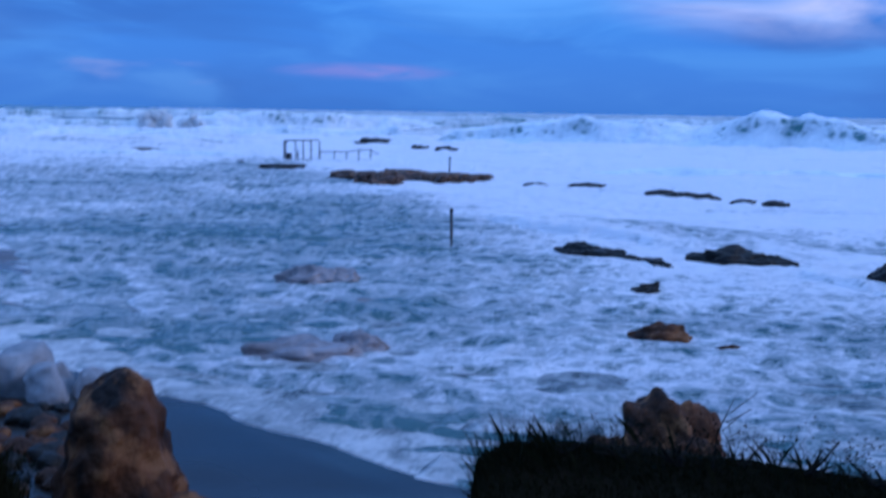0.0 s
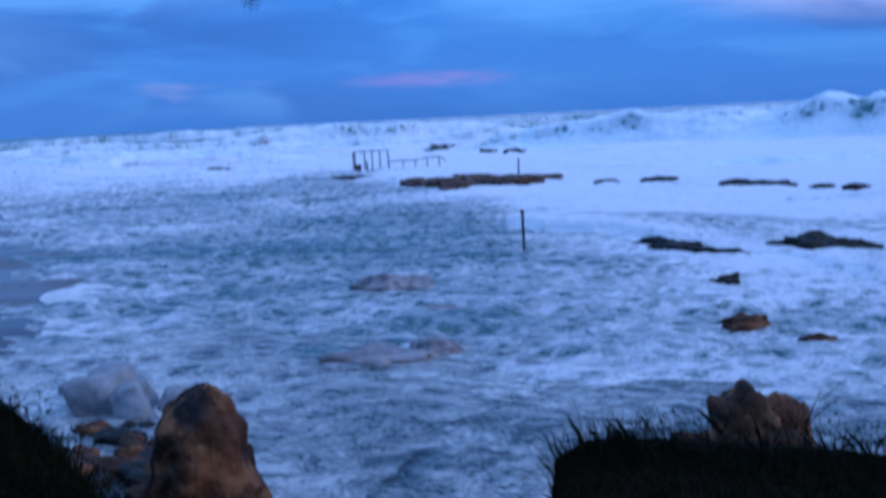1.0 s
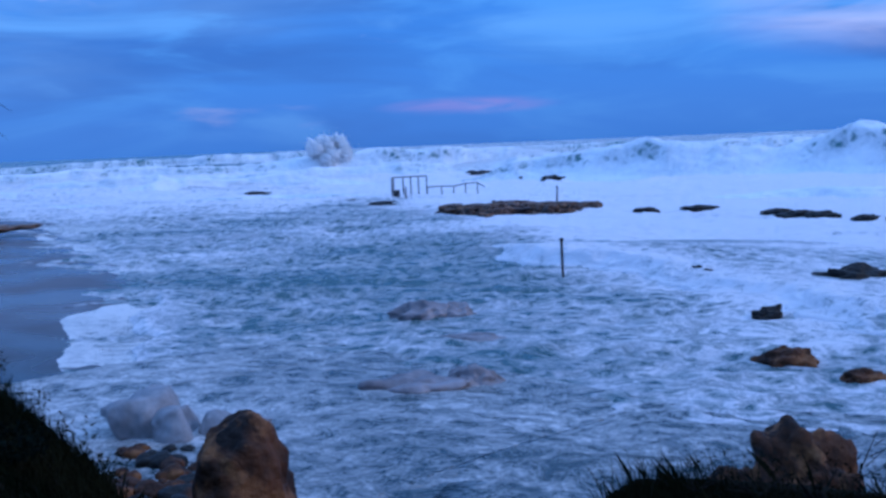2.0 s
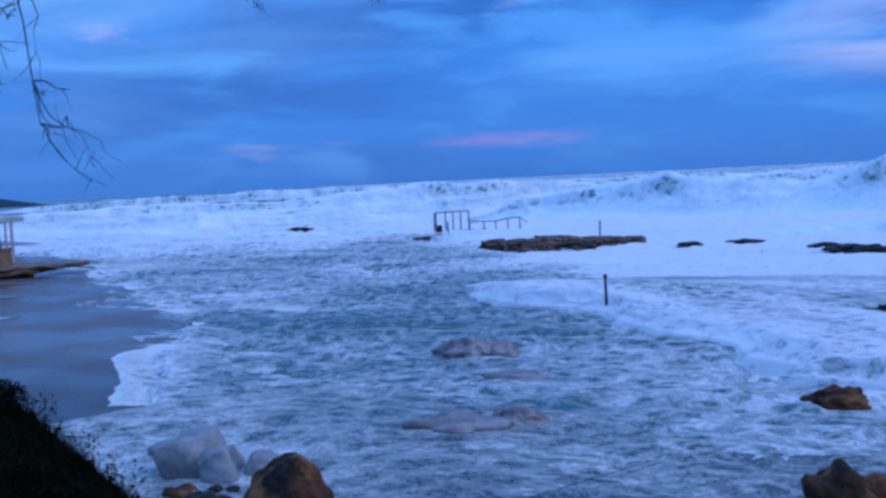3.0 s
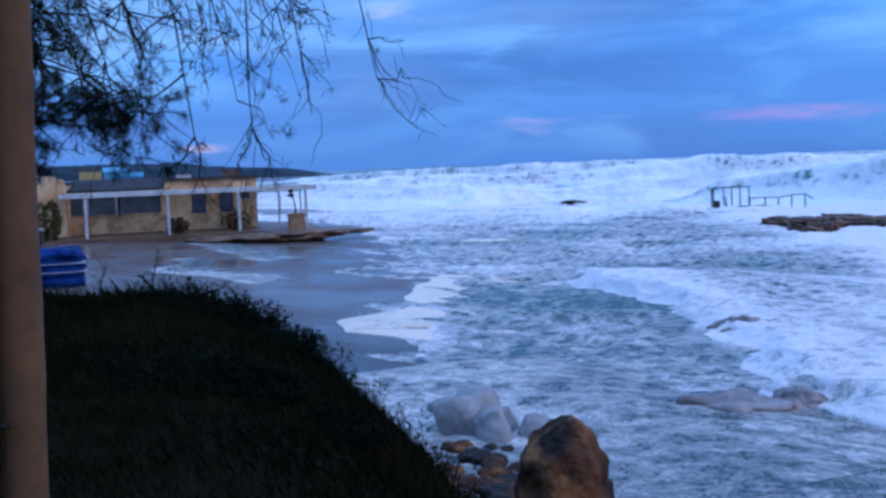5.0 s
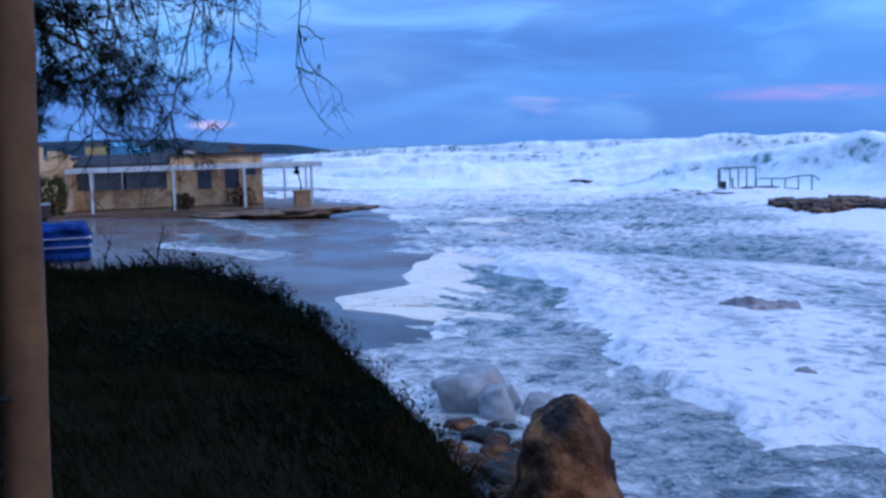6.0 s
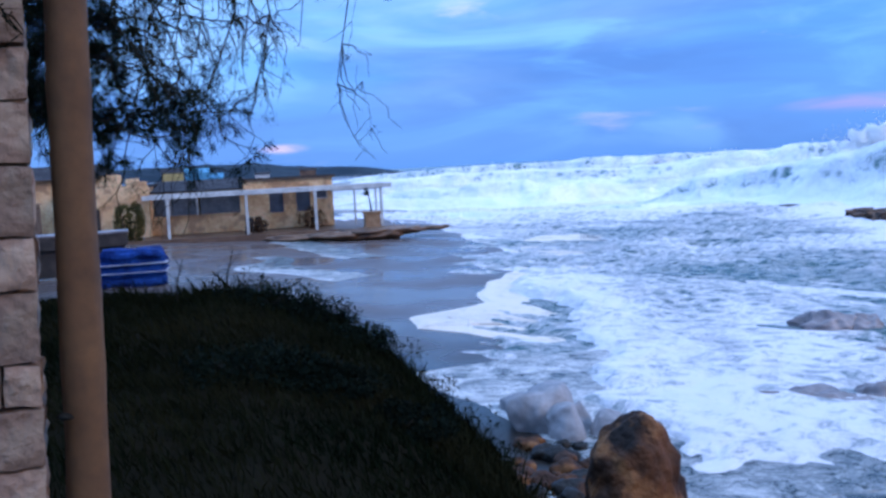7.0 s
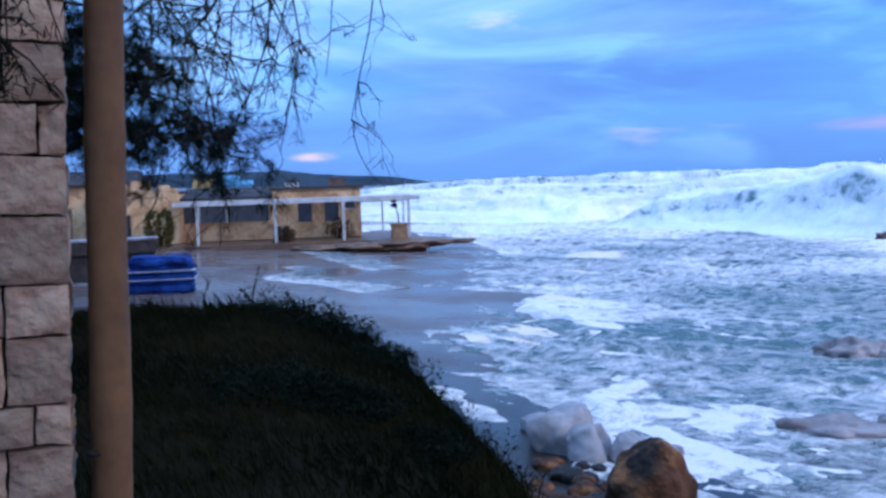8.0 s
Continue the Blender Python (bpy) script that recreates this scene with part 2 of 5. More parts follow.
def ground_material():
    """Wet sand below, earth and dead grass on the bank; the mesh says which."""
    m, n, l, b = material("sand_and_earth")
    tc, at = n("ShaderNodeTexCoord"), n("ShaderNodeAttribute")
    at.attribute_name = "earth"
    cols = []
    # the second pair is earth, near-black because it carries the bank's shade
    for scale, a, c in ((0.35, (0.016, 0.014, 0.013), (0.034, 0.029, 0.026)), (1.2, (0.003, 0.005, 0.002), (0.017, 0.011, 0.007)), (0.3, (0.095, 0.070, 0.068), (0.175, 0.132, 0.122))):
        t, mx = n("ShaderNodeTexNoise"), n("ShaderNodeMix")
        t.inputs["Scale"].default_value, t.inputs["Detail"].default_value = scale, 8
        l(tc.outputs["Object"], t.inputs[0])
        mx.data_type = "RGBA"
        mx.inputs[6].default_value, mx.inputs[7].default_value = (*a, 1), (*c, 1)
        l(t.outputs[0], mx.inputs[0])
        cols.append(mx.outputs[2])
    # the sand passes to the paler third pair farther out
    fine, lift = n("ShaderNodeAttribute"), n("ShaderNodeMix")
    fine.attribute_name = "far_sand"
    lift.data_type = "RGBA"
    l(fine.outputs["Fac"], lift.inputs[0])
    l(cols[0], lift.inputs[6])
    l(cols[2], lift.inputs[7])
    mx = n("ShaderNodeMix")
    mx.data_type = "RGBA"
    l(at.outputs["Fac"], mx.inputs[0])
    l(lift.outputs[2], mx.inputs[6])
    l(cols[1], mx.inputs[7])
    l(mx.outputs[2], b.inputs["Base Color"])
    wet, ro = n("ShaderNodeTexNoise"), n("ShaderNodeMapRange")
    wet.inputs["Scale"].default_value = 0.25
    l(tc.outputs["Object"], wet.inputs[0])
    ro.inputs[1].default_value, ro.inputs[2].default_value = 0.4, 0.65
    ro.inputs[3].default_value, ro.inputs[4].default_value = 0.16, 0.4
    l(wet.outputs[0], ro.inputs[0])
    dry = n("ShaderNodeMath")
    dry.operation = "MAXIMUM"
    l(ro.outputs[0], dry.inputs[0])
    l(at.outputs["Fac"], dry.inputs[1])
    l(dry.outputs[0], b.inputs["Roughness"])
    gl = n("ShaderNodeMapRange")
    gl.inputs[3].default_value, gl.inputs[4].default_value = 0.15, 0.02
    l(at.outputs["Fac"], gl.inputs[0])
    l(gl.outputs[0], b.inputs["Specular IOR Level"])
    g, bp = n("ShaderNodeTexNoise"), n("ShaderNodeBump")
    g.inputs["Scale"].default_value, g.inputs["Detail"].default_value = 3.0, 6
    l(tc.outputs["Object"], g.inputs[0])
    bp.inputs["Strength"].default_value, bp.inputs["Distance"].default_value = 0.12, 0.05
    l(g.outputs[0], bp.inputs["Height"])
    l(bp.outputs[0], b.inputs["Normal"])
    return m


M_SEA = water_material("sea_water", (0.058, 0.122, 0.126), (0.92, 0.86, 0.87), 1.5, 1.38, 2.30, 0.13, 0.45, 1.2, 0.48)
M_SURF = water_material("white_surf", (0.045, 0.135, 0.13), (0.90, 0.90, 0.89), 0.7, 1.08, 1.78, 0.05, 0.70)
M_SWASH = water_material("swash_lace", (0.045, 0.072, 0.078), (0.84, 0.80, 0.78), 1.2, 1.30, 2.06, 0.09, 0.45, 1.5, 0.32)
M_CREAM = water_material("cream_foam", (0.06, 0.07, 0.075), (0.92, 0.77, 0.66), 0.9, 1.42, 2.05, 0.09, 0.66)


def spray_material():
    """Airborne white water lets light through."""
    m, n, l, b = material("spray")
    b.inputs["Base Color"].default_value = (0.9, 0.9, 0.9, 1)
    b.inputs["Roughness"].default_value = 1.0
    b.inputs["Specular IOR Level"].default_value = 0.0
    tr, mx, geo = n("ShaderNodeBsdfTranslucent"), n("ShaderNodeMixShader"), n("ShaderNodeTexNoise")
    tr.inputs[0].default_value = (0.95, 0.95, 0.95, 1)
    geo.inputs["Scale"].default_value = 1.5
    bp = n("ShaderNodeBump")
    bp.inputs["Strength"].default_value, bp.inputs["Distance"].default_value = 0.3, 0.3
    l(geo.outputs[0], bp.inputs["Height"])
    l(bp.outputs[0], b.inputs["Normal"])
    mx.inputs[0].default_value = 0.5
    l(b.outputs[0], mx.inputs[1])
    l(tr.outputs[0], mx.inputs[2])
    l(mx.outputs[0], m.node_tree.nodes["Material Output"].inputs[0])
    return m


M_SPRAY = spray_material()
M_GROUND = ground_material()
M_ROCK = surface("wet_brown_rock", (0.009, 0.0035, 0.0018), (0.15, 0.048, 0.016), 1.6, 0.7, 0.9, 0.08, 5, (0.22, 0.085, 0.032), gloss=0.25)
M_REEF = surface("dark_reef_rock", (0.006, 0.006, 0.006), (0.024, 0.018, 0.014), 1.2, 0.55, 0.9, 0.10, 5, gloss=0.25)
M_RUST = surface("ochre_reef_rock", (0.05, 0.024, 0.018), (0.25, 0.11, 0.055), 0.8, 0.7, 0.9, 0.10, 5, (0.05, 0.03, 0.025))
M_PALE = surface("pale_limestone", (0.17, 0.165, 0.175), (0.32, 0.305, 0.315), 1.2, 0.7, 0.6, 0.04, 6)
M_MAUVE = surface("washed_grey_rock", (0.13, 0.10, 0.10), (0.32, 0.27, 0.27), 1.2, 0.45, 0.6, 0.05, 5)
M_STONE = surface("cut_limestone", (0.18, 0.090, 0.060), (0.31, 0.200, 0.140), 6.0, 0.85, 0.9, 0.02, 5, (0.30, 0.20, 0.14), random_tone=0.45)
M_MORTAR = surface("dark_mortar", (0.05, 0.045, 0.04), (0.09, 0.08, 0.07), 14, 0.95, 0.6, 0.006)
M_POLE = surface("weathered_pole_wood", (0.095, 0.036, 0.012), (0.17, 0.074, 0.027), 2.5, 0.8, 0.5, 0.006, 9)
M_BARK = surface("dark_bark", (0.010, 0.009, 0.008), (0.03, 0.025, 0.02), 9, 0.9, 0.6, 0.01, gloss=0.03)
# leaf green sunk almost to black, so the foliage's shade is in the colour
M_LEAF = surface("shaded_tamarisk_leaf", (0.002, 0.005, 0.003), (0.006, 0.012, 0.008), 6, 0.8, 0.2, 0.01, random_tone=0.2, gloss=0.03)
# far darker than real grass: the bank's shade is put into the colour
M_GRASS = surface("shaded_bank_grass", (0.002, 0.0055, 0.002), (0.017, 0.016, 0.007), 0.4, 0.8, 0.2, 0.01, spread=(0.38, 0.66), gloss=0.03)
M_IRON = surface("rusted_iron", (0.018, 0.018, 0.022), (0.05, 0.04, 0.04), 8, 0.6, 0.4, 0.004, metal=0.3)
M_PLASTER = surface("ochre_plaster_wall", (0.60, 0.29, 0.13), (0.88, 0.55, 0.31), 0.7, 0.9, 0.5, 0.03, 8, (0.46, 0.24, 0.13))
M_WHITE = surface("white_painted_metal", (0.42, 0.41, 0.40), (0.60, 0.59, 0.57), 1.5, 0.6, 0.2, 0.005)
M_ROOF = surface("dark_felt_roof", (0.03, 0.03, 0.035), (0.07, 0.065, 0.07), 1.5, 0.95, 0.4, 0.02, gloss=0.08)
M_GLASS = surface("dim_window_pane", (0.085, 0.09, 0.10), (0.13, 0.135, 0.15), 0.8, 0.25, 0.02, 0.005)
M_SHUTTER = surface("grey_blue_shutter", (0.06, 0.075, 0.11), (0.09, 0.11, 0.15), 2, 0.6, 0.2, 0.01)
M_BLUE = surface("blue_tarpaulin", (0.001, 0.012, 0.075), (0.001, 0.050, 0.22), 1.6, 0.6, 0.8, 0.05, 4, gloss=0.05)
M_ROPE = surface("pale_rope", (0.40, 0.42, 0.45), (0.55, 0.57, 0.6), 8, 0.9, 0.3, 0.005)
M_TERRA = surface("terracotta", (0.24, 0.12, 0.06), (0.36, 0.20, 0.11), 3, 0.85, 0.3, 0.01)
M_DECK = surface("wet_brown_terrace", (0.10, 0.050, 0.030), (0.20, 0.105, 0.060), 0.8, 0.45, 0.6, 0.05)
M_DARKWOOD = surface("dark_stained_wood", (0.02, 0.014, 0.012), (0.05, 0.035, 0.03), 3, 0.8, 0.4, 0.01)
M_BUSH = surface("olive_bush_leaf", (0.055, 0.046, 0.016), (0.13, 0.10, 0.04), 3, 0.85, 0.2, 0.01, gloss=0.03)
M_BROWNBUSH = surface("brown_bush_leaf", (0.05, 0.025, 0.014), (0.12, 0.06, 0.035), 3, 0.85, 0.2, 0.01, gloss=0.05)
# woods coloured blue: the haze of distance is mixed into the base tones
M_HILL = surface("haze_tinted_hill", (0.018, 0.035, 0.050), (0.040, 0.060, 0.075), 0.02, 0.95, 0.2, 1.0, gloss=0.03)
M_YELLOW = surface("yellow_render", (0.42, 0.30, 0.12), (0.55, 0.41, 0.19), 0.4, 0.9, 0.2, 0.02)
M_TEAL = surface("turquoise_paint", (0.03, 0.24, 0.40), (0.06, 0.34, 0.50), 0.4, 0.7, 0.2, 0.02)


# ---------------- mesh helpers ----------------
def mesh_from(name, verts, faces, mat, attrs=None, shade=True):
    me = bpy.data.meshes.new(name)
    v = np.asarray(verts, np.float32)
    f = np.asarray(faces, np.int32)
    me.vertices.add(len(v))
    me.vertices.foreach_set("co", v.ravel())
    me.loops.add(f.size)
    me.loops.foreach_set("vertex_index", f.ravel())
    me.polygons.add(len(f))
    me.polygons.foreach_set("loop_start", np.arange(0, f.size, f.shape[1], dtype=np.int32))
    me.polygons.foreach_set("use_smooth", np.full(len(f), shade))
    me.update(calc_edges=True)
    for key, val in (attrs or {}).items():
        a = me.attributes.new(key, "FLOAT", "POINT")
        a.data.foreach_set("value", np.asarray(val, np.float32).ravel())
    me.materials.append(mat)
    return me


def grid_faces(nu, nv, wrap=False):
    i, j = np.meshgrid(np.arange(nu if wrap else nu - 1), np.arange(nv - 1), indexing="ij")
    i2 = (i + 1) % nu
    return np.stack([i * nv + j, i2 * nv + j, i2 * nv + j + 1, i * nv + j + 1], -1).reshape(-1, 4)


def part(name, bm, mat, parent, label="", flat=True):
    me = bpy.data.meshes.new(name)
    bm.to_mesh(me)
    bm.free()
    for p in me.polygons:
        p.use_smooth = not flat
    me.materials.append(mat)
    ob = new(name, me)
    ob.parent = parent
    return tagged(ob, label) if label else ob


def box(size, at=(0, 0, 0), bevel=0.0, turn=0.0):
    bm = bmesh.new()
    bmesh.ops.create_cube(bm, size=1)
    bmesh.ops.scale(bm, vec=size, verts=bm.verts)
    if bevel:
        bmesh.ops.bevel(bm, geom=bm.edges[:], offset=bevel, segments=2, affect="EDGES", clamp_overlap=True)
    if turn:
        bmesh.ops.rotate(bm, cent=(0, 0, 0), matrix=Matrix.Rotation(turn, 3, "Z"), verts=bm.verts)
    bmesh.ops.translate(bm, vec=at, verts=bm.verts)
    return bm


def tube(points, radii, sides=8, jitter=0.0):
    """A tapering limb through the points."""
    bm = bmesh.new()
    pts = [Vector(p) for p in points]
    rings = []
    for k, p in enumerate(pts):
        d = (pts[min(k + 1, len(pts) - 1)] - pts[max(k - 1, 0)]).normalized()
        q = d.to_track_quat("Z", "Y")
        ring = []
        for s in range(sides):
            a = 2 * math.pi * s / sides
            r = radii[k] * (1 + random.uniform(-jitter, jitter))
            ring.append(bm.verts.new(p + q @ Vector((math.cos(a) * r, math.sin(a) * r, 0))))
        rings.append(ring)
    for a, c in zip(rings, rings[1:]):
        for s in range(sides):
            bm.faces.new((a[s], a[(s + 1) % sides], c[(s + 1) % sides], c[s]))
    bm.faces.new(rings[0][::-1])
    bm.faces.new(rings[-1])
    return bm


def merge(bm, other):
    me = bpy.data.meshes.new("tmp")
    other.to_mesh(me)
    other.free()
    bm.from_mesh(me)
    bpy.data.meshes.remove(me)
    return bm


def empty(name, m=None):
    ob = new(name)
    if m is not None:
        ob.matrix_world = m
    return ob


# ---------------- lie of the land ----------------
SHORE_Y = np.array([-40.0, 6.0, 9.6, 11.2, 12.7, 15.2, 17.9, 20.5, 24.0, 27.0, 31.0, 37.0, 47.0, 61.0, 120.0, 400.0, 4000.0])
SHORE_X = np.array([60.0, 20.0, 5.0, -0.3, -2.2, -4.4, -8.0, -11.2, -12.2, -12.3, -13.2, -16.8, -22.0, -33.0, -75.0, -240.0, -2400.0])
EDGE_AZ = np.array([-180, -70, -24, -10, -4, -2.2, -1.2, 0.5, 5, 15, 21, 24, 25.4, 27, 29, 31, 33, 35.2, 37.6, 40, 43, 46, 52, 70, 120, 180.0])
EDGE_R = np.array([4.7, 4.7, 4.7, 4.7, 4.6, 4.4, 4.2, 3.6, 3.4, 3.6, 5.5, 7.5, 8.2, 9.0, 10, 10.6, 11, 11.6, 12, 12, 12, 12, 12, 12, 12, 12.0])
EDGE_Z = np.array([2.94, 2.94, 2.93, 2.94, 2.97, 2.95, 2.5, 1.7, 1.6, 1.6, 1.65, 1.88, 1.97, 2.05, 2.2, 2.47, 2.73, 2.96, 3.15, 3.25, 3.26, 3.3, 3.3, 3.2, 3.1, 3.0])


def beach_height(x, y):
    x, y = np.asarray(x, float), np.asarray(y, float)
    s = (np.interp(y, SHORE_Y, SHORE_X) - x) * 0.78
    s = s + 0.5 * (fbm(x * 0.25, y * 0.25, 5, 3) - 0.5)
    beach = np.where(s > 0, 0.13 + np.minimum(0.045 * s, 0.95 + 0.004 * s), 0.13 + np.maximum(0.09 * s, -3.0))
    beach = np.where(s > 30, beach + np.clip((s - 30) * 0.02, 0, 3), beach)
    return beach + 0.03 * (fbm(x * 0.5, y * 0.5, 9, 3) - 0.5)


def land(x, y):
    """Height of the ground, and how much of it is earth rather than sand."""
    x, y = np.asarray(x, float), np.asarray(y, float)
    beach = beach_height(x, y)
    az = np.degrees(np.arctan2(-x, y))
    r = np.hypot(x, y)
    re, ze = np.interp(az, EDGE_AZ, EDGE_R), np.interp(az, EDGE_AZ, EDGE_Z)
    t = np.clip(r / re, 0, 1)
    top = 2.78 + (ze - 0.07 - 2.78) * t**1.5
    over = np.maximum(r - re, 0)
    behind = smooth(np.abs(az), 60, 95)
    fall = (np.minimum(over * over * 0.35, 0.3) + np.maximum(over - 0.9, 0) * 0.75) * (1 - behind)
    bank = top - fall + 0.10 * (fbm(x * 1.3, y * 1.3, 21, 4) - 0.5) * smooth(r, 1.5, 4)
    z = np.maximum(bank, beach)
    earth = smooth(bank - beach, -0.05, 0.2)
    return z, earth


def build_ground():
    az = np.radians(np.concatenate([np.arange(-180, -30, 3.0), np.arange(-30, 58, 0.22), np.arange(58, 180, 3.0)]))
    r = np.concatenate([[0.02], np.geomspace(0.6, 16, 170), np.geomspace(16.3, 4000, 120)])
    a, rr = np.meshgrid(az, r, indexing="ij")
    x, y = -np.sin(a) * rr, np.cos(a) * rr
    z, earth = land(x, y)
    v = np.stack([x, y, z], -1).reshape(-1, 3)
    f = grid_faces(len(az), len(r), wrap=True)
    ob = new("ground", mesh_from("ground", v, f, M_GROUND, {"earth": earth, "far_sand": smooth(y + 6 * (fbm(x * 0.15, y * 0.15, 77, 3) - 0.5), 17, 30)}))
    return tagged(ob, "wet grey sand beach below an earth bank darkened as in shade", "ground", kind="structure")


build_ground()


# ---------------- the sea ----------------
def sea_height(x, y):
    r = np.hypot(x, y)
    amp = 0.10 + 0.17 * smooth(r, 14, 45) + 0.9 * smooth(r, 60, 140)
    xr, yr = x * 0.97 - y * 0.24, x * 0.24 + y * 0.97
    xw, yw = xr + 3 * fbm(x * 0.06, y * 0.06, 71, 2), yr + 5 * fbm(x * 0.05, y * 0.05, 72, 2)
    ridge = 1 - np.abs(2 * fbm(xw * 0.10, yw * 0.26, 31, 3) - 1)
    chop = 1 - np.abs(2 * fbm(xw * 0.45, yw * 0.85, 41, 4) - 1)
    swell = np.sin(yw * 0.19 + 2.0 * fbm(x * 0.012, y * 0.012, 51, 2) * 6) * 0.5
    z = amp * (1.4 * (ridge - 0.7) + 0.8 * swell) + (0.26 + 0.14 * smooth(r, 20, 60)) * (chop - 0.72)
    z = z + smooth(r, 170, 400) * 1.2 * (fbm(x * 0.01, y * 0.03, 61, 3) - 0.5)
    return z * smooth(r, 2, 14)


def sea_foam(x, y):
    """How much foam lies where: thick over the reef and far out, thin in the green pool before the beach."""
    r = np.hypot(x, y)
    left = 0.85 * smooth(np.degrees(np.arctan2(-x, y)), -1, 12)
    far = smooth((r - 36 - 34 * left) / (26 + 14 * left), 0, 1) * (1 - smooth(r, 190, 330))
    right = smooth(x * 0.9 + (y - 30) * 0.25, -1.0, 6.0) * smooth(y, 15, 24)
    pool = np.exp(-(((x + 6.5) / 6.0) ** 2 + ((y - 33) / 12.0) ** 2))
    near = 1 - smooth(y, 14, 20)
    mottle = fbm(x * 0.13, y * 0.22, 81, 4) - 0.5
    wisps = 1 - np.abs(2 * fbm(x * 0.10 + 3, y * 0.32, 91, 4) - 1)
    out = smooth(r, 190, 330)
    return 0.06 + 0.42 * far + 0.40 * right - 0.36 * pool + 0.66 * mottle + 0.5 * (wisps - 0.75) - 0.08 * near - 0.45 * out


def build_sea():
    az = np.radians(np.concatenate([np.arange(-75, -27, 0.8), np.arange(-27, 52, 0.1), np.arange(52, 110, 0.8)]))
    r = np.concatenate([np.geomspace(4, 110, 520), np.geomspace(111, 330, 150), np.geomspace(340, 4300, 50)])
    a, rr = np.meshgrid(az, r, indexing="ij")
    x, y = -np.sin(a) * rr, np.cos(a) * rr
    v = np.stack([x, y, sea_height(x, y)], -1).reshape(-1, 3)
    ob = new("sea", mesh_from("sea", v, grid_faces(len(az), len(r)), M_SEA, {"foam": sea_foam(x, y)}))
    return tagged(ob, "rough blue-green sea streaked with white foam", "sea", kind="structure")


SEA = build_sea()


def surf_line(name, label, along, front, back, height, seed, foam=0.35, lump=0.3, n_along=260, n_cross=90, lean=0.0, back_foam=0.2, streak=0.2, green=0.0, mat=None):
    """A rolling bank of white water. Local x runs along the crest, local -y is where it goes; the front edge wanders, the back sinks into the sea."""
    s = np.linspace(-along / 2, along / 2, n_along)
    nf = n_cross * 2 // 5
    u = np.concatenate([-front * (1 - np.linspace(0, 1, nf)) ** 1.2, back * np.linspace(0, 1, n_cross - nf + 1)[1:] ** 1.4])
    S, U = np.meshgrid(s, u, indexing="ij")
    ends = smooth(S, -along / 2, -along / 2 + along * 0.36) * (1 - smooth(S, along / 2 - along * 0.25, along / 2))
    H = height * ends * (0.40 + 1.05 * fbm(S / along * 7, S * 0, seed, 4))
    prof = np.where(U < 0, np.exp(-((U / (front * 0.45)) ** 2)), np.exp(-((U / (back * 0.42)) ** 2)))
    k = 1 / max(height, 0.3) ** 0.6
    billow = 1 - np.abs(2 * fbm(S * 0.34 * k, U * 0.5 * k, seed + 3, 5, 0.55) - 1)
    z = H * prof + lump * H * (billow - 0.7) * smooth(prof, 0.05, 0.5) * np.where(U < 0, 1.6, 1.6 * np.exp(-U / (0.25 * back)))
    wander = min(front * 1.6 + 1.0, 4.5) * (fbm(S / (front + 1.5) * 0.28, S * 0, seed + 7, 5, 0.55) - 0.5) * 2.6
    y = U + wander - lean * z
    skirt = -0.5 * smooth(U / back, 0.25, 1.0) * max(height, 0.5) - 0.4 * smooth(-U / front, 0.7, 1.0) * max(height, 1.1) - 0.6 * (1 - ends)
    curtain = fbm(S * 0.8 * k, U * 0.06, seed + 5, 4) - 0.5
    patch = fbm(S * 0.12 * k, U * 0.3 * k, seed + 6, 4) - 0.5
    crest = np.exp(-((U / (0.12 * back)) ** 2))
    fm = np.where(U < 0, foam + streak * 4 * curtain * smooth(z / height, 0.25, 0.7), back_foam + (foam - back_foam) * crest) + 0.7 * patch
    zr = z / np.maximum(H, 0.05)
    open_face = smooth(fbm(S * 0.05, S * 0, seed + 9, 3), 0.36, 0.54)
    fm = fm - green * np.where(U < 0, smooth(zr, 0.42, 0.72) * (1 - smooth(zr, 0.93, 1.05)), 0.0) * open_face
    xyz = np.stack([S, y, z + skirt], -1)
    root = empty(name)
    for piece, lo, hi in (("wave_face", 0, nf + 1), ("wave_back", nf, len(u))):
        me = mesh_from(piece, xyz[:, lo:hi].reshape(-1, 3), grid_faces(n_along, hi - lo), mat or M_SURF, {"foam": fm[:, lo:hi]})
        new(piece, me).parent = root
    return tagged(root, label, "wave", "waves")


def blob(detail, seed, size, rough=0.35, freq=1.3, flat_z=1.0):
    bm = bmesh.new()
    bmesh.ops.create_icosphere(bm, subdivisions=detail, radius=1)
    off = Vector((seed * 7.31, seed * 3.17, seed * 1.93))
    for v in bm.verts:
        d = v.co.normalized()
        k = 1 + rough * noise.fractal(d * freq + off, 1.0, 2.1, 5)
        v.co = Vector((d.x * size[0] * k, d.y * size[1] * k, d.z * size[2] * k))
    return bm


def droplets(rng, centre, spread, count, size, bm_v, bm_f):
    """Small four-sided flecks of spray, thicker at the middle."""
    tet = np.array([[1, 1, 1], [1, -1, -1], [-1, 1, -1], [-1, -1, 1]], float)
    p = rng.normal(0, 1, (count, 3)) * spread + centre
    sc = size * rng.uniform(0.3, 1.4, (count, 1, 1))
    base = len(bm_v) and sum(len(q) for q in bm_v)
    bm_v.append((p[:, None] + tet * sc).reshape(-1, 3))
    idx = base + np.arange(count)[:, None] * 4
    bm_f.append(np.concatenate([idx + q for q in ([0, 1, 2], [0, 3, 1], [0, 2, 3], [1, 3, 2])]).reshape(-1, 3))


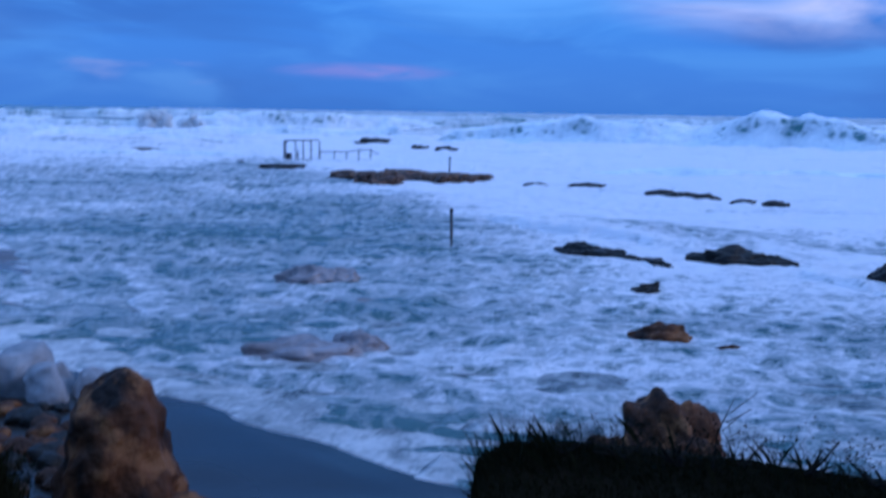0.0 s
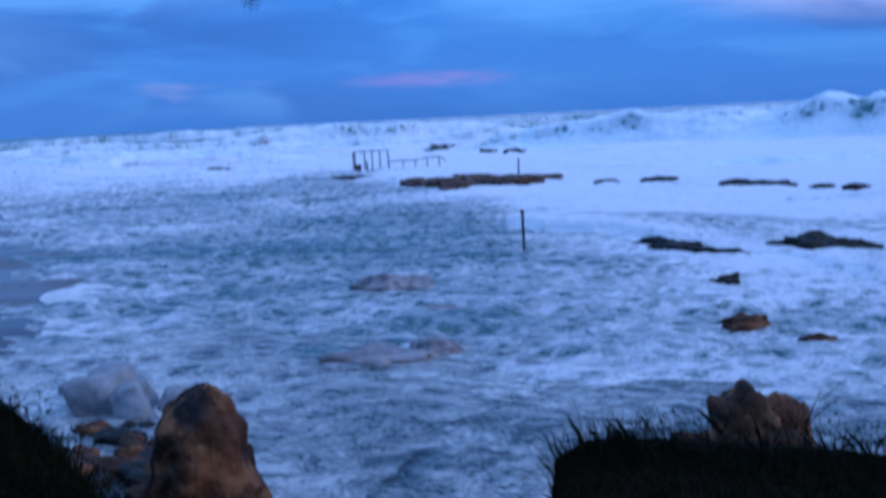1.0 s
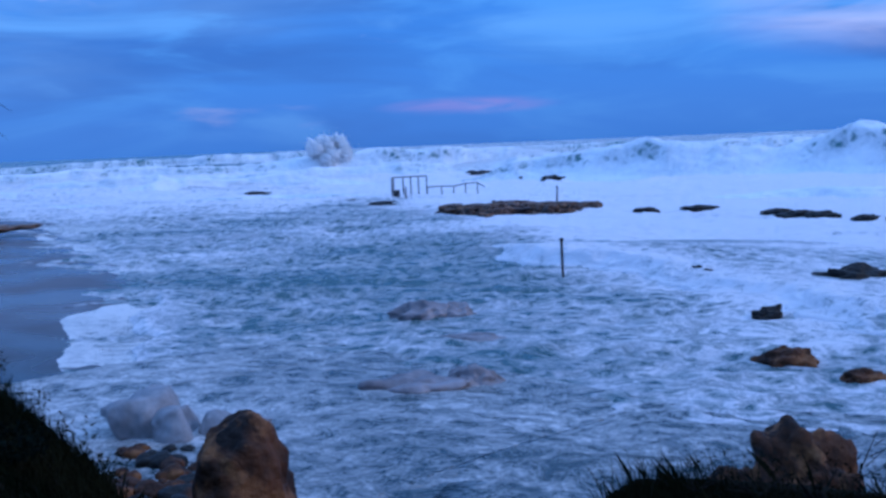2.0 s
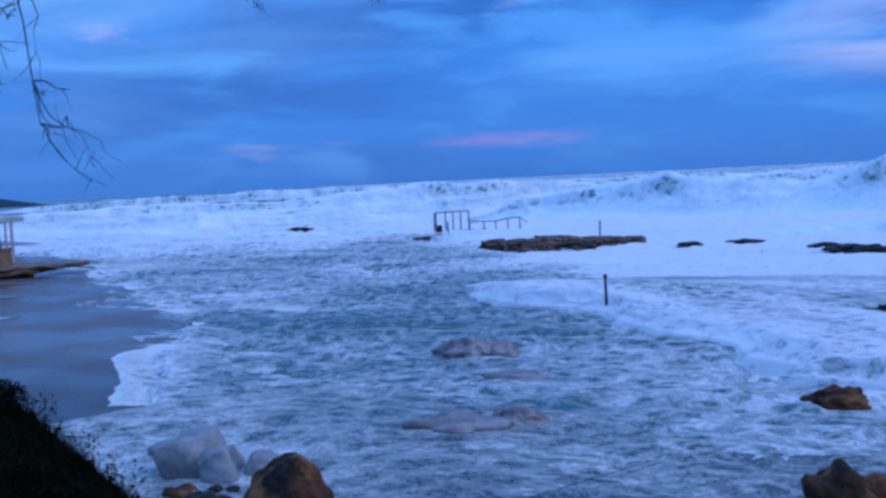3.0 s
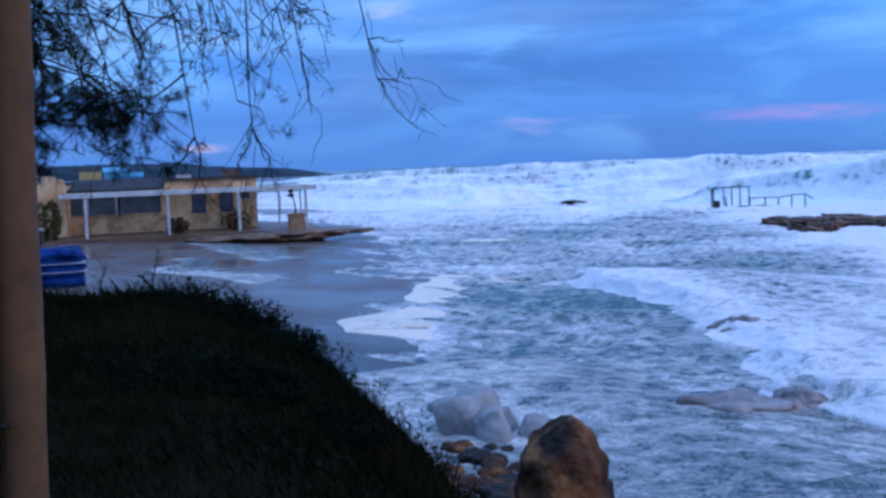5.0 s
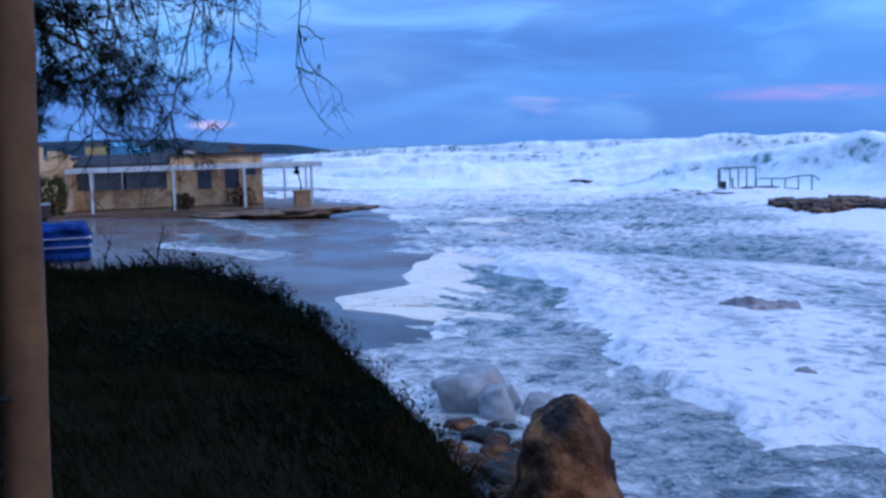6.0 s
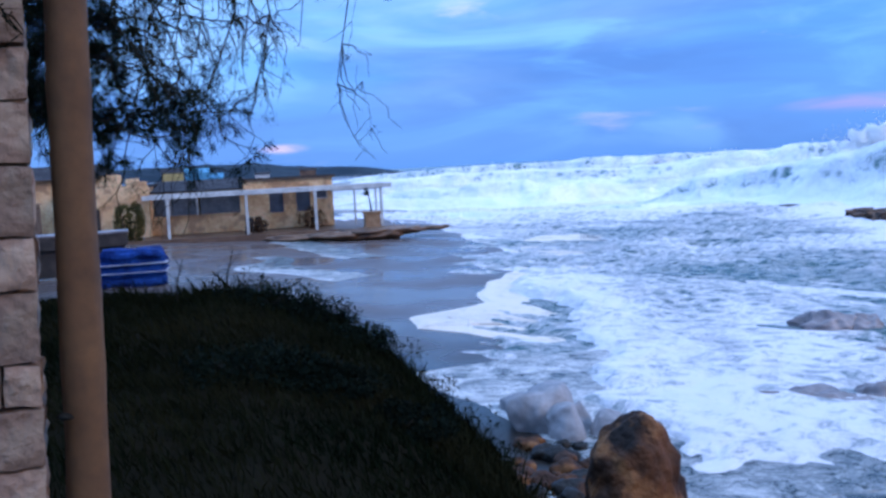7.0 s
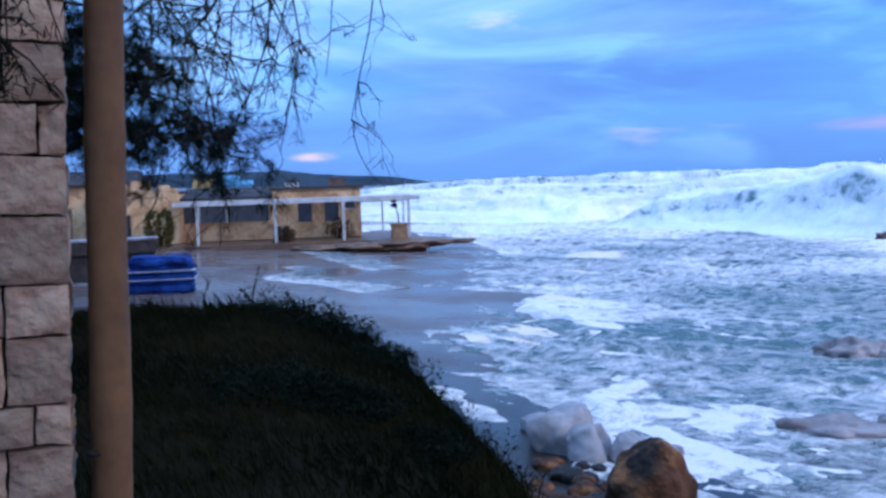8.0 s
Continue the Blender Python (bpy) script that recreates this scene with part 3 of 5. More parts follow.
def splash(name, label, width, height, seed, lumps=30):
    """A burst of spray: billowing white lobes in a fan and a ragged mist of flecks round them."""
    rng = np.random.default_rng(seed)
    root = empty(name)
    vs, fs = [], []
    for k in range(lumps):
        a = rng.uniform(-1, 1)
        h = rng.uniform(0.0, 1.0) ** 0.8 * (1 - 0.45 * abs(a))
        c = np.array([a * width * 0.5 * (0.5 + 0.6 * h), rng.uniform(-0.2, 0.2) * width, h * height * 0.85])
        sz = width * rng.uniform(0.07, 0.16)
        b2 = blob(3, seed + k, (sz, sz * 0.8, sz * rng.uniform(0.9, 1.3)), 0.7, 2.2)
        bmesh.ops.translate(b2, vec=c, verts=b2.verts)
        part("lobe", b2, M_SPRAY, root, flat=False)
        droplets(rng, c, sz * 0.75, 260, 0.016 * width / 6 + 0.012, vs, fs)
    mist = new("mist", mesh_from("mist", np.concatenate(vs), np.concatenate(fs), M_SPRAY))
    mist.parent = root
    tagged(mist, kind="stuff")
    return tagged(root, label, "splash", "bursts of spray")


def heading(x, y, z, deg):
    return pose(x, y, z, 0, 0, deg)


WAVES = []  # thing, heading in degrees, [(t, x, y, z)]


def add_wave(ob, deg, rows):
    WAVES.append((ob, deg, rows))


def crest_spray(ob, along, height, seed, count):
    rng = np.random.default_rng(seed)
    s = rng.uniform(-0.42, 0.42, count) * along
    hh = height * (0.40 + 1.05 * fbm(s / along * 7, s * 0, seed, 4))
    c = np.stack([s, rng.normal(0.2, 0.9, count), hh * rng.normal(0.84, 0.08, count)], -1)
    tet = np.array([[1, 1, 1], [1, -1, -1], [-1, 1, -1], [-1, -1, 1]], float)
    sc = (0.012 + 0.007 * height) * rng.uniform(0.3, 1.6, (count, 1, 1))
    v = (c[:, None] + tet * sc).reshape(-1, 3)
    idx = np.arange(count)[:, None] * 4
    f = np.concatenate([idx + q for q in ([0, 1, 2], [0, 3, 1], [0, 2, 3], [1, 3, 2])]).reshape(-1, 3)
    m = new("spray", mesh_from("spray", v, f, M_SPRAY))
    m.parent = ob
    tagged(m, "flecks of white spray", kind="stuff")


def build_breakers():
    # along, front, back, height, place at 4 s, heading, speed, foam of face and back, streaks
    for (label, along, front, back, h, x, y, deg, speed, foam, bf, streak, green, seed) in (
        ("long far swell with a torn white crest", 520, 10, 40, 3.4, -40, 330, 10, 6.0, -0.1, -0.55, 0.3, 0.2, 3),
        ("grey-green swell with a white cap", 240, 9, 30, 3.7, 50, 205, 4, 6.5, 0.0, -0.45, 0.35, 0.4, 8),
        ("tall breaker with a falling white curtain", 92, 7.0, 24, 4.2, 16, 101, -24, 8.2, 0.34, -0.25, 0.26, 0.60, 19),
        ("broken breaker of tumbling white water", 190, 7, 24, 3.6, -58, 172, 16, 6.0, 0.26, -0.1, 0.2, 0.35, 13),
        ("tumbling white breaker over the reef", 120, 5, 16, 2.7, -32, 128, 14, 5.0, 0.30, 0.05, 0.15, 0.2, 27),
        ("low white breaker running in", 90, 4, 14, 1.5, -52, 108, 22, 3.6, 0.24, -0.05, 0.08, 0.1, 29),
        ("low tumbling line of white water", 60, 2.5, 10, 0.8, 26, 66, 2, 2.6, 0.28, 0.05, 0.08, 0.1, 33),
        ("thinning line of white water", 60, 2.2, 9, 0.5, -34, 84, 20, 2.0, 0.05, -0.1, 0.05, 0.0, 39),
    ):
        ob = surf_line("breaker", label, along, front, back, h, seed, foam, 0.30, 420, 110, 0.3, bf, streak, green)
        crest_spray(ob, along, h, seed, int(along * (70 if foam > 0.2 and h > 1 else 4)))
        d = radians(deg)
        vx, vy = math.sin(d) * speed, -math.cos(d) * speed
        add_wave(ob, deg, [(t, x + vx * (t - 4), y + vy * (t - 4), -0.1 - h * (0.012 if h > 4 else 0.036) * (8 - t)) for t in (0, 2, 4, 6, 8)])


build_breakers()


def build_bores():
    b = surf_line("bore", "low bore of white foam rushing to the beach", 44, 1.4, 18, 0.42, 61, 0.50, 0.55, 520, 170, 0.15, 0.16, 0.0, 0.0, M_SEA)
    add_wave(b, -70, [(0, 7.5, 33.0, -0.12), (1.5, 4.5, 32.0, 0.02), (2.8, 2.2, 31.0, 0.16), (3.5, -0.6, 30.0, 0.20), (4.5, -3.6, 28.8, 0.18), (5, -4.9, 28.0, 0.12), (6.5, -9.0, 26.0, 0.03), (7, -9.6, 25.5, -0.03), (8, -10.2, 25.0, -0.2)])
    b = surf_line("bore", "spent yellowish bore of foam sliding up the beach", 26, 0.5, 3.2, 0.14, 67, 0.22, 0.3, 260, 80, 0.1, 0.0, 0.0, 0.0, M_SEA)
    add_wave(b, -75, [(0, -8.9, 27.5, 0.0), (1, -10.0, 27.2, 0.03), (1.7, -11.0, 27.0, 0.06), (3, -12.0, 26.8, 0.10), (4.5, -12.4, 26.7, 0.05), (8, -11.0, 27.2, -0.35)])


build_bores()


def build_swash(name, label, pts, width, rise, seed, wander=2.6, extra=0.0, solid=0.0, mat=None):
    """A thin tongue of lacy water lying on the beach slope, with a scalloped upper edge."""
    pts = np.array(pts, float)
    seg = np.r_[0, np.cumsum(np.hypot(*np.diff(pts, axis=0).T))]
    ns, nu = 240, 70
    s = np.linspace(0, seg[-1], ns)
    px, py = np.interp(s, seg, pts[:, 0]), np.interp(s, seg, pts[:, 1])
    tx, ty = np.gradient(px), np.gradient(py)
    ln = np.hypot(tx, ty)
    nx, ny = ty / ln, -tx / ln
    edge = wander * (fbm(s * 0.16, s * 0, seed, 4) - 0.5) * 2
    u = np.linspace(0, 1, nu) ** 1.5
    off = edge[:, None] - u[None] * (width + edge[:, None])
    x, y = px[:, None] + nx[:, None] * off, py[:, None] + ny[:, None] * off
    z = beach_height(x, y)
    z = np.maximum(z, -0.02) - 0.2 * smooth(u, 0.5, 1.0)[None] + (rise + 0.05) * smooth(u, 0, 0.09)[None] + 0.02 * fbm(x * 1.5, y * 1.5, seed + 2, 3) - 0.065
    rim = np.exp(-u * 6)[None] + 0 * x
    fm = extra + 0.34 * rim - 0.10 + 0.5 * (fbm(x * 0.35, y * 0.35, seed + 4, 3) - 0.5)
    fm = fm + solid * (1 - smooth(u, 0.35, 0.85))[None]
    xyz = np.stack([x, y, z], -1)
    root = empty(name)
    cut = nu // 3
    for piece, lo, hi in (("foam_rim", 0, cut + 1), ("water_sheet", cut, nu)):
        me = mesh_from(piece, xyz[:, lo:hi].reshape(-1, 3), grid_faces(ns, hi - lo), mat or M_SWASH, {"foam": fm[:, lo:hi]})
        new(piece, me).parent = root
    return tagged(root, label, "swash", "swash")


SWASH_A = build_swash("swash", "thin lacy sheet of foam on the wet sand", [(-36, 64), (-30, 57), (-17, 38), (-12.9, 31), (-12.2, 26.5), (-12.0, 22.5), (-11.4, 20.4)], 9, 0.035, 3, 2.6, 0.22)
SWASH_B = build_swash("swash", "foamy backwash among the rocks of the shore", [(-10.6, 19.4), (-8.4, 17.6), (-5.0, 15.0), (-2.6, 12.8), (-0.6, 11.3), (4, 10.0), (9, 8.6)], 11, 0.06, 11)


SWASH_C = build_swash("swash", "thin white tongue of foam sliding over the flat sand", [(-41, 51.5), (-37, 48), (-33, 45), (-29.5, 42), (-26, 40)], 4.5, 0.015, 21, 2.2, -0.12)
SWASH_E = build_swash("swash", "thick cream-coloured lobed foam at the run-up edge", [(-24, 56), (-20.8, 47), (-16.8, 38), (-15.2, 32.5), (-13.7, 28.8), (-14.4, 25.4), (-13.4, 23.6), (-10.6, 22.6), (-8.6, 22.4)], 5.6, 0.075, 41, 1.2, -0.05, 0.42, M_CREAM)
SWASH_D = build_swash("swash", "thin lacy foam tongue near the tarpaulin stack", [(-31.5, 38), (-28, 35.5), (-25, 33.6), (-21, 33)], 4.0, 0.015, 29, 2.0, -0.14)


SPLASHES = []


def build_splashes():
    # name, width, height, place, rows of (t, height over the sea)
    for label, w, h, x, y, seed, rows in (
        ("round burst of white spray over a far rock", 9.5, 8.2, -40.5, 186, 5, [(0, -9), (0.9, -9), (1.2, -3.6), (1.45, 0), (1.7, 1.0), (2.4, -2.5), (3.2, -9), (8, -9)]),
        ("small burst of spray over a far rock", 5, 5.0, -47, 190, 15, [(0, -1.0), (0.5, -4), (1.0, -1.5), (1.4, -0.3), (2.0, -5), (8, -5)]),
        ("broad burst of spray above the surf", 10, 7.0, -66, 168, 25, [(0, -8), (3.6, -8), (4.0, -2.5), (4.4, -0.6), (4.8, -1.5), (5.4, -8), (8, -8)]),
        ("burst of spray above the surf", 9, 6.5, -56, 165, 35, [(0, -8), (3.9, -8), (4.3, -2.0), (4.6, -0.9), (5.0, -3), (5.6, -8), (8, -8)]),
        ("great plume of spray off the reef", 14, 8.5, -11.5, 124, 45, [(0, -10), (5.9, -10), (6.5, -4), (7.0, -2.0), (7.5, -3.0), (8, -4.0)]),
        ("plume of spray off the reef", 11, 7.5, -10, 118, 55, [(0, -9), (5.6, -9), (6.4, -2.8), (6.8, -0.5), (7.3, -2.5), (8, -5)]),
        ("burst of spray on the breaker line", 7, 5.5, -55, 195, 65, [(0, 0), (0.4, -2), (0.9, -6), (5.6, -6), (6.4, -1.0), (7.2, -0.5), (8, -2)]),
    ):
        sp = splash("splash", label, w, h, seed)
        SPLASHES.append((sp, x, y, math.degrees(math.atan2(-x, y)), rows))


build_splashes()


# ---------------- rocks ----------------
def rock(label, at, size, mat, seed, turn=0.0, rough=0.42, freq=1.4, detail=5, cut=None, name="rock", group=""):
    bm = blob(detail, seed, size, rough, freq)
    for v in bm.verts:
        if cut:
            v.co.z = min(v.co.z, cut * size[2] + 0.12 * size[2] * noise.noise(v.co * 2.0))
        v.co += Vector((noise.noise(v.co * 4 + Vector((seed, 0, 0))), noise.noise(v.co * 4 + Vector((0, seed, 0))), noise.noise(v.co * 4 + Vector((0, 0, seed))))) * 0.06 * min(size)
    me = bpy.data.meshes.new(name)
    bm.to_mesh(me)
    bm.free()
    for p in me.polygons:
        p.use_smooth = True
    me.materials.append(mat)
    ob = new(name, me)
    ob.matrix_world = pose(*at, 0, 0, turn)
    return tagged(ob, label, "rock", group)


def build_rocks():
    # the standing boulder on the beach: a leaning lobe on a spreading foot
    bm = blob(5, 2.2, (1, 1, 1), 0.10, 1.1)
    for v in bm.verts:
        z = v.co.z
        full = 1.12 * math.sqrt((1.02 - min(z * z, 1.0) ** 2) / (1.04 - min(z * z, 1.0)))
        v.co = Vector((v.co.x * (0.50 - 0.19 * z) * full, v.co.y * (0.55 - 0.2 * z) * full, z * 1.0))
        v.co.x += 0.14 * max(0.0, -z)
    b2 = blob(5, 4.7, (0.62, 0.5, 0.34), 0.35, 1.4)
    bmesh.ops.translate(b2, vec=(0.78, -0.38, -0.60), verts=b2.verts)
    merge(bm, b2)
    for v in bm.verts:
        k = 0.5 * noise.noise(v.co * 2.1 + Vector((3, 1, 7))) + 0.3 * noise.noise(v.co * 5.0) + 0.16 * noise.noise(v.co * 11.0)
        v.co += v.co.normalized() * k * 0.20
    me = bpy.data.meshes.new("boulder")
    bm.to_mesh(me)
    for p in me.polygons:
        p.use_smooth = True
    me.materials.append(M_ROCK)
    ob = new("boulder", me)
    ob.matrix_world = pose(-3.35, 10.2, 0.82, 0, 0, 0)
    tagged(ob, "tall wet brown boulder standing on the beach", "boulder")
    rock("jagged reddish brown boulder at the foot of the bank", (2.90, 12.3, 0.08), (0.72, 0.6, 0.82), M_ROCK, 44.2, 55, 0.5, 1.6, name="boulder")
    rock("low brown boulder beside the jagged one", (2.15, 12.2, 0.1), (0.40, 0.4, 0.45), M_ROCK, 12.4, 0, 0.5, name="boulder")
    # pale slabs by the bank
    for (x, y, z, sx, sy, sz, turn, tip, sd) in ((-6.42, 15.1, 0.40, 0.95, 1.1, 0.95, 16, -14, 31), (-5.86, 14.85, 0.30, 0.55, 1.0, 0.80, 12, -20, 33), (-5.22, 15.0, 0.24, 0.48, 0.7, 0.72, 4, 6, 35), (-7.25, 15.9, 0.24, 0.5, 0.6, 0.55, 40, 0, 37), (-4.75, 15.3, 0.16, 0.42, 0.6, 0.55, -10, 0, 39)):
        bm = bmesh.new()
        bmesh.ops.create_icosphere(bm, subdivisions=5, radius=1)
        for v in bm.verts:
            # a block with worn round arrises and a hummocky face
            d = v.co.normalized()
            c = d / max(abs(d.x), abs(d.y), abs(d.z))
            v.co = Vector(((0.50 * c.x + 0.58 * d.x) * sx / 2, (0.50 * c.y + 0.58 * d.y) * sy / 2, (0.50 * c.z + 0.58 * d.z) * sz / 2))
            v.co += d * (0.13 * noise.noise(v.co * 2.0 + Vector((sd, 0, 0))) + 0.03 * noise.noise(v.co * 6.0 + Vector((0, sd, 0))))
        me = bpy.data.meshes.new("limestone_block")
        bm.to_mesh(me)
        bm.free()
        for p in me.polygons:
            p.use_smooth = True
        me.materials.append(M_PALE)
        ob = new("limestone_block", me)
        ob.matrix_world = pose(x, y, z - 0.06, -8, tip, turn)
        tagged(ob, "pale grey smooth limestone block in the swash", "rock", "pale blocks")
    rng = random.Random(4)
    for k in range(44):
        t = rng.random()
        x, y = -5.9 + 1.7 * t + rng.uniform(-0.5, 0.5), 13.8 - 3.4 * t + rng.uniform(-0.6, 0.6)
        s = rng.uniform(0.07, 0.22)
        z = float(land(x, y)[0])
        rock("rounded brown beach stone in the wash", (x, y, z + s * 0.25), (s * 1.2, s, s * 0.75), rng.choice([M_ROCK, M_REEF, M_ROCK]), k + 50, rng.uniform(0, 180), 0.3, 1.2, 3, None, "stone", "beach stones")
    for k in range(30):
        x = rng.uniform(1.2, 8.5)
        y = 11.9 - 0.22 * x + rng.uniform(-0.9, 0.7)
        s = rng.uniform(0.10, 0.32)
        z = float(land(x, y)[0])
        rock("rough grey-brown stone at the foot of the bank", (x, y, max(z, 0) + s * 0.3), (s * 1.3, s, s * 0.8), rng.choice([M_ROCK, M_MAUVE]), k + 90, rng.uniform(0, 180), 0.4, 1.3, 3, None, "stone", "shore stones")
    # rocks standing in the surf
    for label, x, y, z, sx, sy, sz, mat, sd, turn in (
        ("low dark rock ridge awash in foam", 4.65, 32.0, 0.04, 1.35, 0.6, 0.46, M_REEF, 3, -52),
        ("low dark tail of rock awash in foam", 5.85, 30.0, 0.03, 1.25, 0.42, 0.36, M_REEF, 4, -58),
        ("dark humped rock standing out of the foam", 8.55, 30.1, 0.12, 1.15, 0.7, 0.48, M_REEF, 6, -8),
        ("dark low tail of the humped rock", 9.55, 29.6, 0.12, 0.9, 0.5, 0.36, M_REEF, 7, -14),
        ("dark rock at the edge of the surf", 11.75, 26.3, 0.12, 0.6, 0.6, 0.65, M_REEF, 8, 0),
        ("brown rounded rock in the surf", 4.45, 20.2, 0.05, 0.56, 0.42, 0.38, M_ROCK, 10, 0),
        ("small dark rock in the surf", 5.15, 25.4, 0.08, 0.4, 0.3, 0.26, M_REEF, 11, 20),
        ("small brown rock just awash", 5.5, 18.8, 0.06, 0.38, 0.3, 0.24, M_ROCK, 14, 0),
        ("grey rock washed over by foam", -3.35, 25.9, -0.02, 0.85, 0.6, 0.50, M_MAUVE, 15, 10),
        ("grey low rock beside the washed rock", -2.6, 26.1, -0.1, 0.6, 0.5, 0.48, M_MAUVE, 16, 0),
        ("broad smooth grey slab awash", -2.6, 18.2, -0.12, 1.15, 0.6, 0.42, M_MAUVE, 17, 12),
        ("small grey slab end awash", -1.6, 18.7, -0.1, 0.6, 0.4, 0.42, M_MAUVE, 18, 0),
        ("flat grey rock barely showing", -2.0, 23.1, -0.18, 1.0, 0.5, 0.28, M_MAUVE, 19, 0),
    ):
        rock(label, (x, y, z + (0.08 if mat is M_MAUVE else -0.08)), (sx, sy, sz * (0.98 if mat is M_REEF else 0.88)), mat, sd, turn, 0.42 if mat is M_REEF else 0.30, 1.8, 5)
    # the ochre reef and the scattered far reefs
    for k, (x, y, sx, sy, sz) in enumerate(((-6.3, 66.5, 1.4, 1.4, 0.50), (-4.3, 65.6, 1.6, 1.8, 0.58), (-1.9, 66.5, 1.8, 1.8, 0.52), (0.5, 66.6, 1.5, 1.5, 0.5), (2.4, 67.6, 1.2, 1.1, 0.35), (-4.0, 63.0, 0.9, 0.8, 0.4), (-7.4, 67.2, 0.9, 0.8, 0.55), (-5.4, 64.0, 0.8, 0.7, 0.5), (-0.4, 64.8, 1.0, 0.8, 0.5), (1.6, 65.4, 0.8, 0.8, 0.55), (-3.0, 67.8, 1.2, 1.0, 0.6), (3.3, 68.2, 0.8, 0.7, 0.35))):
        rock("ochre and brown flat reef rock before the breakers", (-1.9 + 0.84 * (x + 1.9), y, 0.02), (sx * 1.05, sy, sz * 1.1), M_RUST, 21 + k, 37 * k, 0.6, 1.9, 5, 0.85, "reef_rock", "ochre reef")
    far = ((-43, 203, 3.4, 0.9), (-9.6, 136, 2.3, 1.2), (-3, 122, 1.1, 0.6), (0.2, 119, 1.3, 0.6), (8.8, 63.2, 1.0, 0.3), (5.7, 63.0, 0.7, 0.3), (15.5, 52.5, 0.6, 0.35), (16.8, 51.5, 0.6, 0.35), (-97, 224, 3.2, 0.9), (-31.5, 107, 1.2, 0.35), (13.0, 56, 1.0, 0.4), (13.9, 54.5, 1.0, 0.45), (12.4, 58, 0.8, 0.35), (-15.8, 82, 1.7, 0.45), (-52, 120, 1.4, 0.6), (-49.5, 121, 1.0, 0.5), (-57, 150, 1.6, 0.5), (-10.5, 86, 2.5, 0.5), (-12.3, 79, 2.4, 0.4))
    for k, (x, y, s, h) in enumerate(far):
        rock("dark reef rock showing through the surf", (x, y, 0.0), (s, s * 0.7, h * 0.6), M_REEF, 131 + k, 0, 0.55, 1.9, 4, None, "reef_rock", "dark reef rocks")


build_rocks()


# ---------------- posts and the bathing rail ----------------
def build_posts():
    for label, x, y, h, r, lean in (("dark upright iron post standing in the water", 0.28, 33.2, 1.34, 0.05, -1.5), ("dark far iron post on the reef", 0.33, 68.2, 1.45, 0.055, 1.0)):
        root = empty("iron_post", pose(x, y, 0, 0, lean, 0))
        part("shaft", tube([(0, 0, -0.9), (0, 0, 0.5), (0.01, 0, h - 0.12)], [r, r, r * 0.92], 10), M_IRON, root, flat=False)
        part("cap", tube([(0.01, 0, h - 0.12), (0.01, 0, h - 0.02), (0.01, 0, h)], [r * 1.25, r * 1.25, r * 0.6], 10), M_IRON, root, flat=False)
        tagged(root, label, "post", "iron posts")


def build_rail():
    root = empty("bathing_platform", pose(-12.35, 85.0, -0.28, 0, 0, 4))
    part("slab", box((3.6, 2.2, 0.4), (0.3, 0, 0.22), 0.06), M_REEF, root, "dark concrete slab")
    xs = (-0.9, -0.1, 0.55, 1.2, 1.9)
    for k, x in enumerate(xs):
        part("post", tube([(x, 0.8, 0.6), (x, 0.8, 2.15)], [0.05, 0.05], 8), M_IRON, root, flat=False)
    part("post", tube([(-0.9, -0.8, 0.6), (-0.9, -0.8, 2.1)], [0.06, 0.06], 8), M_IRON, root, flat=False)
    part("post", tube([(0.25, -0.9, 0.0), (0.2, -0.9, 1.4)], [0.07, 0.07], 8), M_IRON, root, flat=False)
    part("top_rail", tube([(-0.9, 0.8, 2.12), (1.9, 0.8, 2.18)], [0.045, 0.045], 8), M_IRON, root, flat=False)
    part("top_rail", tube([(-0.9, 0.8, 2.12), (-0.9, -0.8, 2.08)], [0.045, 0.045], 8), M_IRON, root, flat=False)
    part("ladder", box((0.5, 0.10, 0.6), (-0.5, -1.1, 0.85), 0.03), M_IRON, root)
    # the lower handrail that steps down to the water
    hand = [(2.0, -0.3, 1.25), (3.2, -0.3, 1.3), (4.2, -0.3, 1.25), (5.2, -0.3, 1.45), (6.2, -0.3, 1.5), (6.8, -0.3, 1.1)]
    part("handrail", tube(hand, [0.04] * len(hand), 8), M_IRON, root, flat=False)
    for x, _, z in hand[:-1]:
        part("post", tube([(x, -0.3, 0.2), (x, -0.3, z)], [0.045, 0.045], 8), M_IRON, root, flat=False)
    tagged(root, "dark iron railings on a concrete bathing platform awash", "railing")


build_posts()
build_rail()


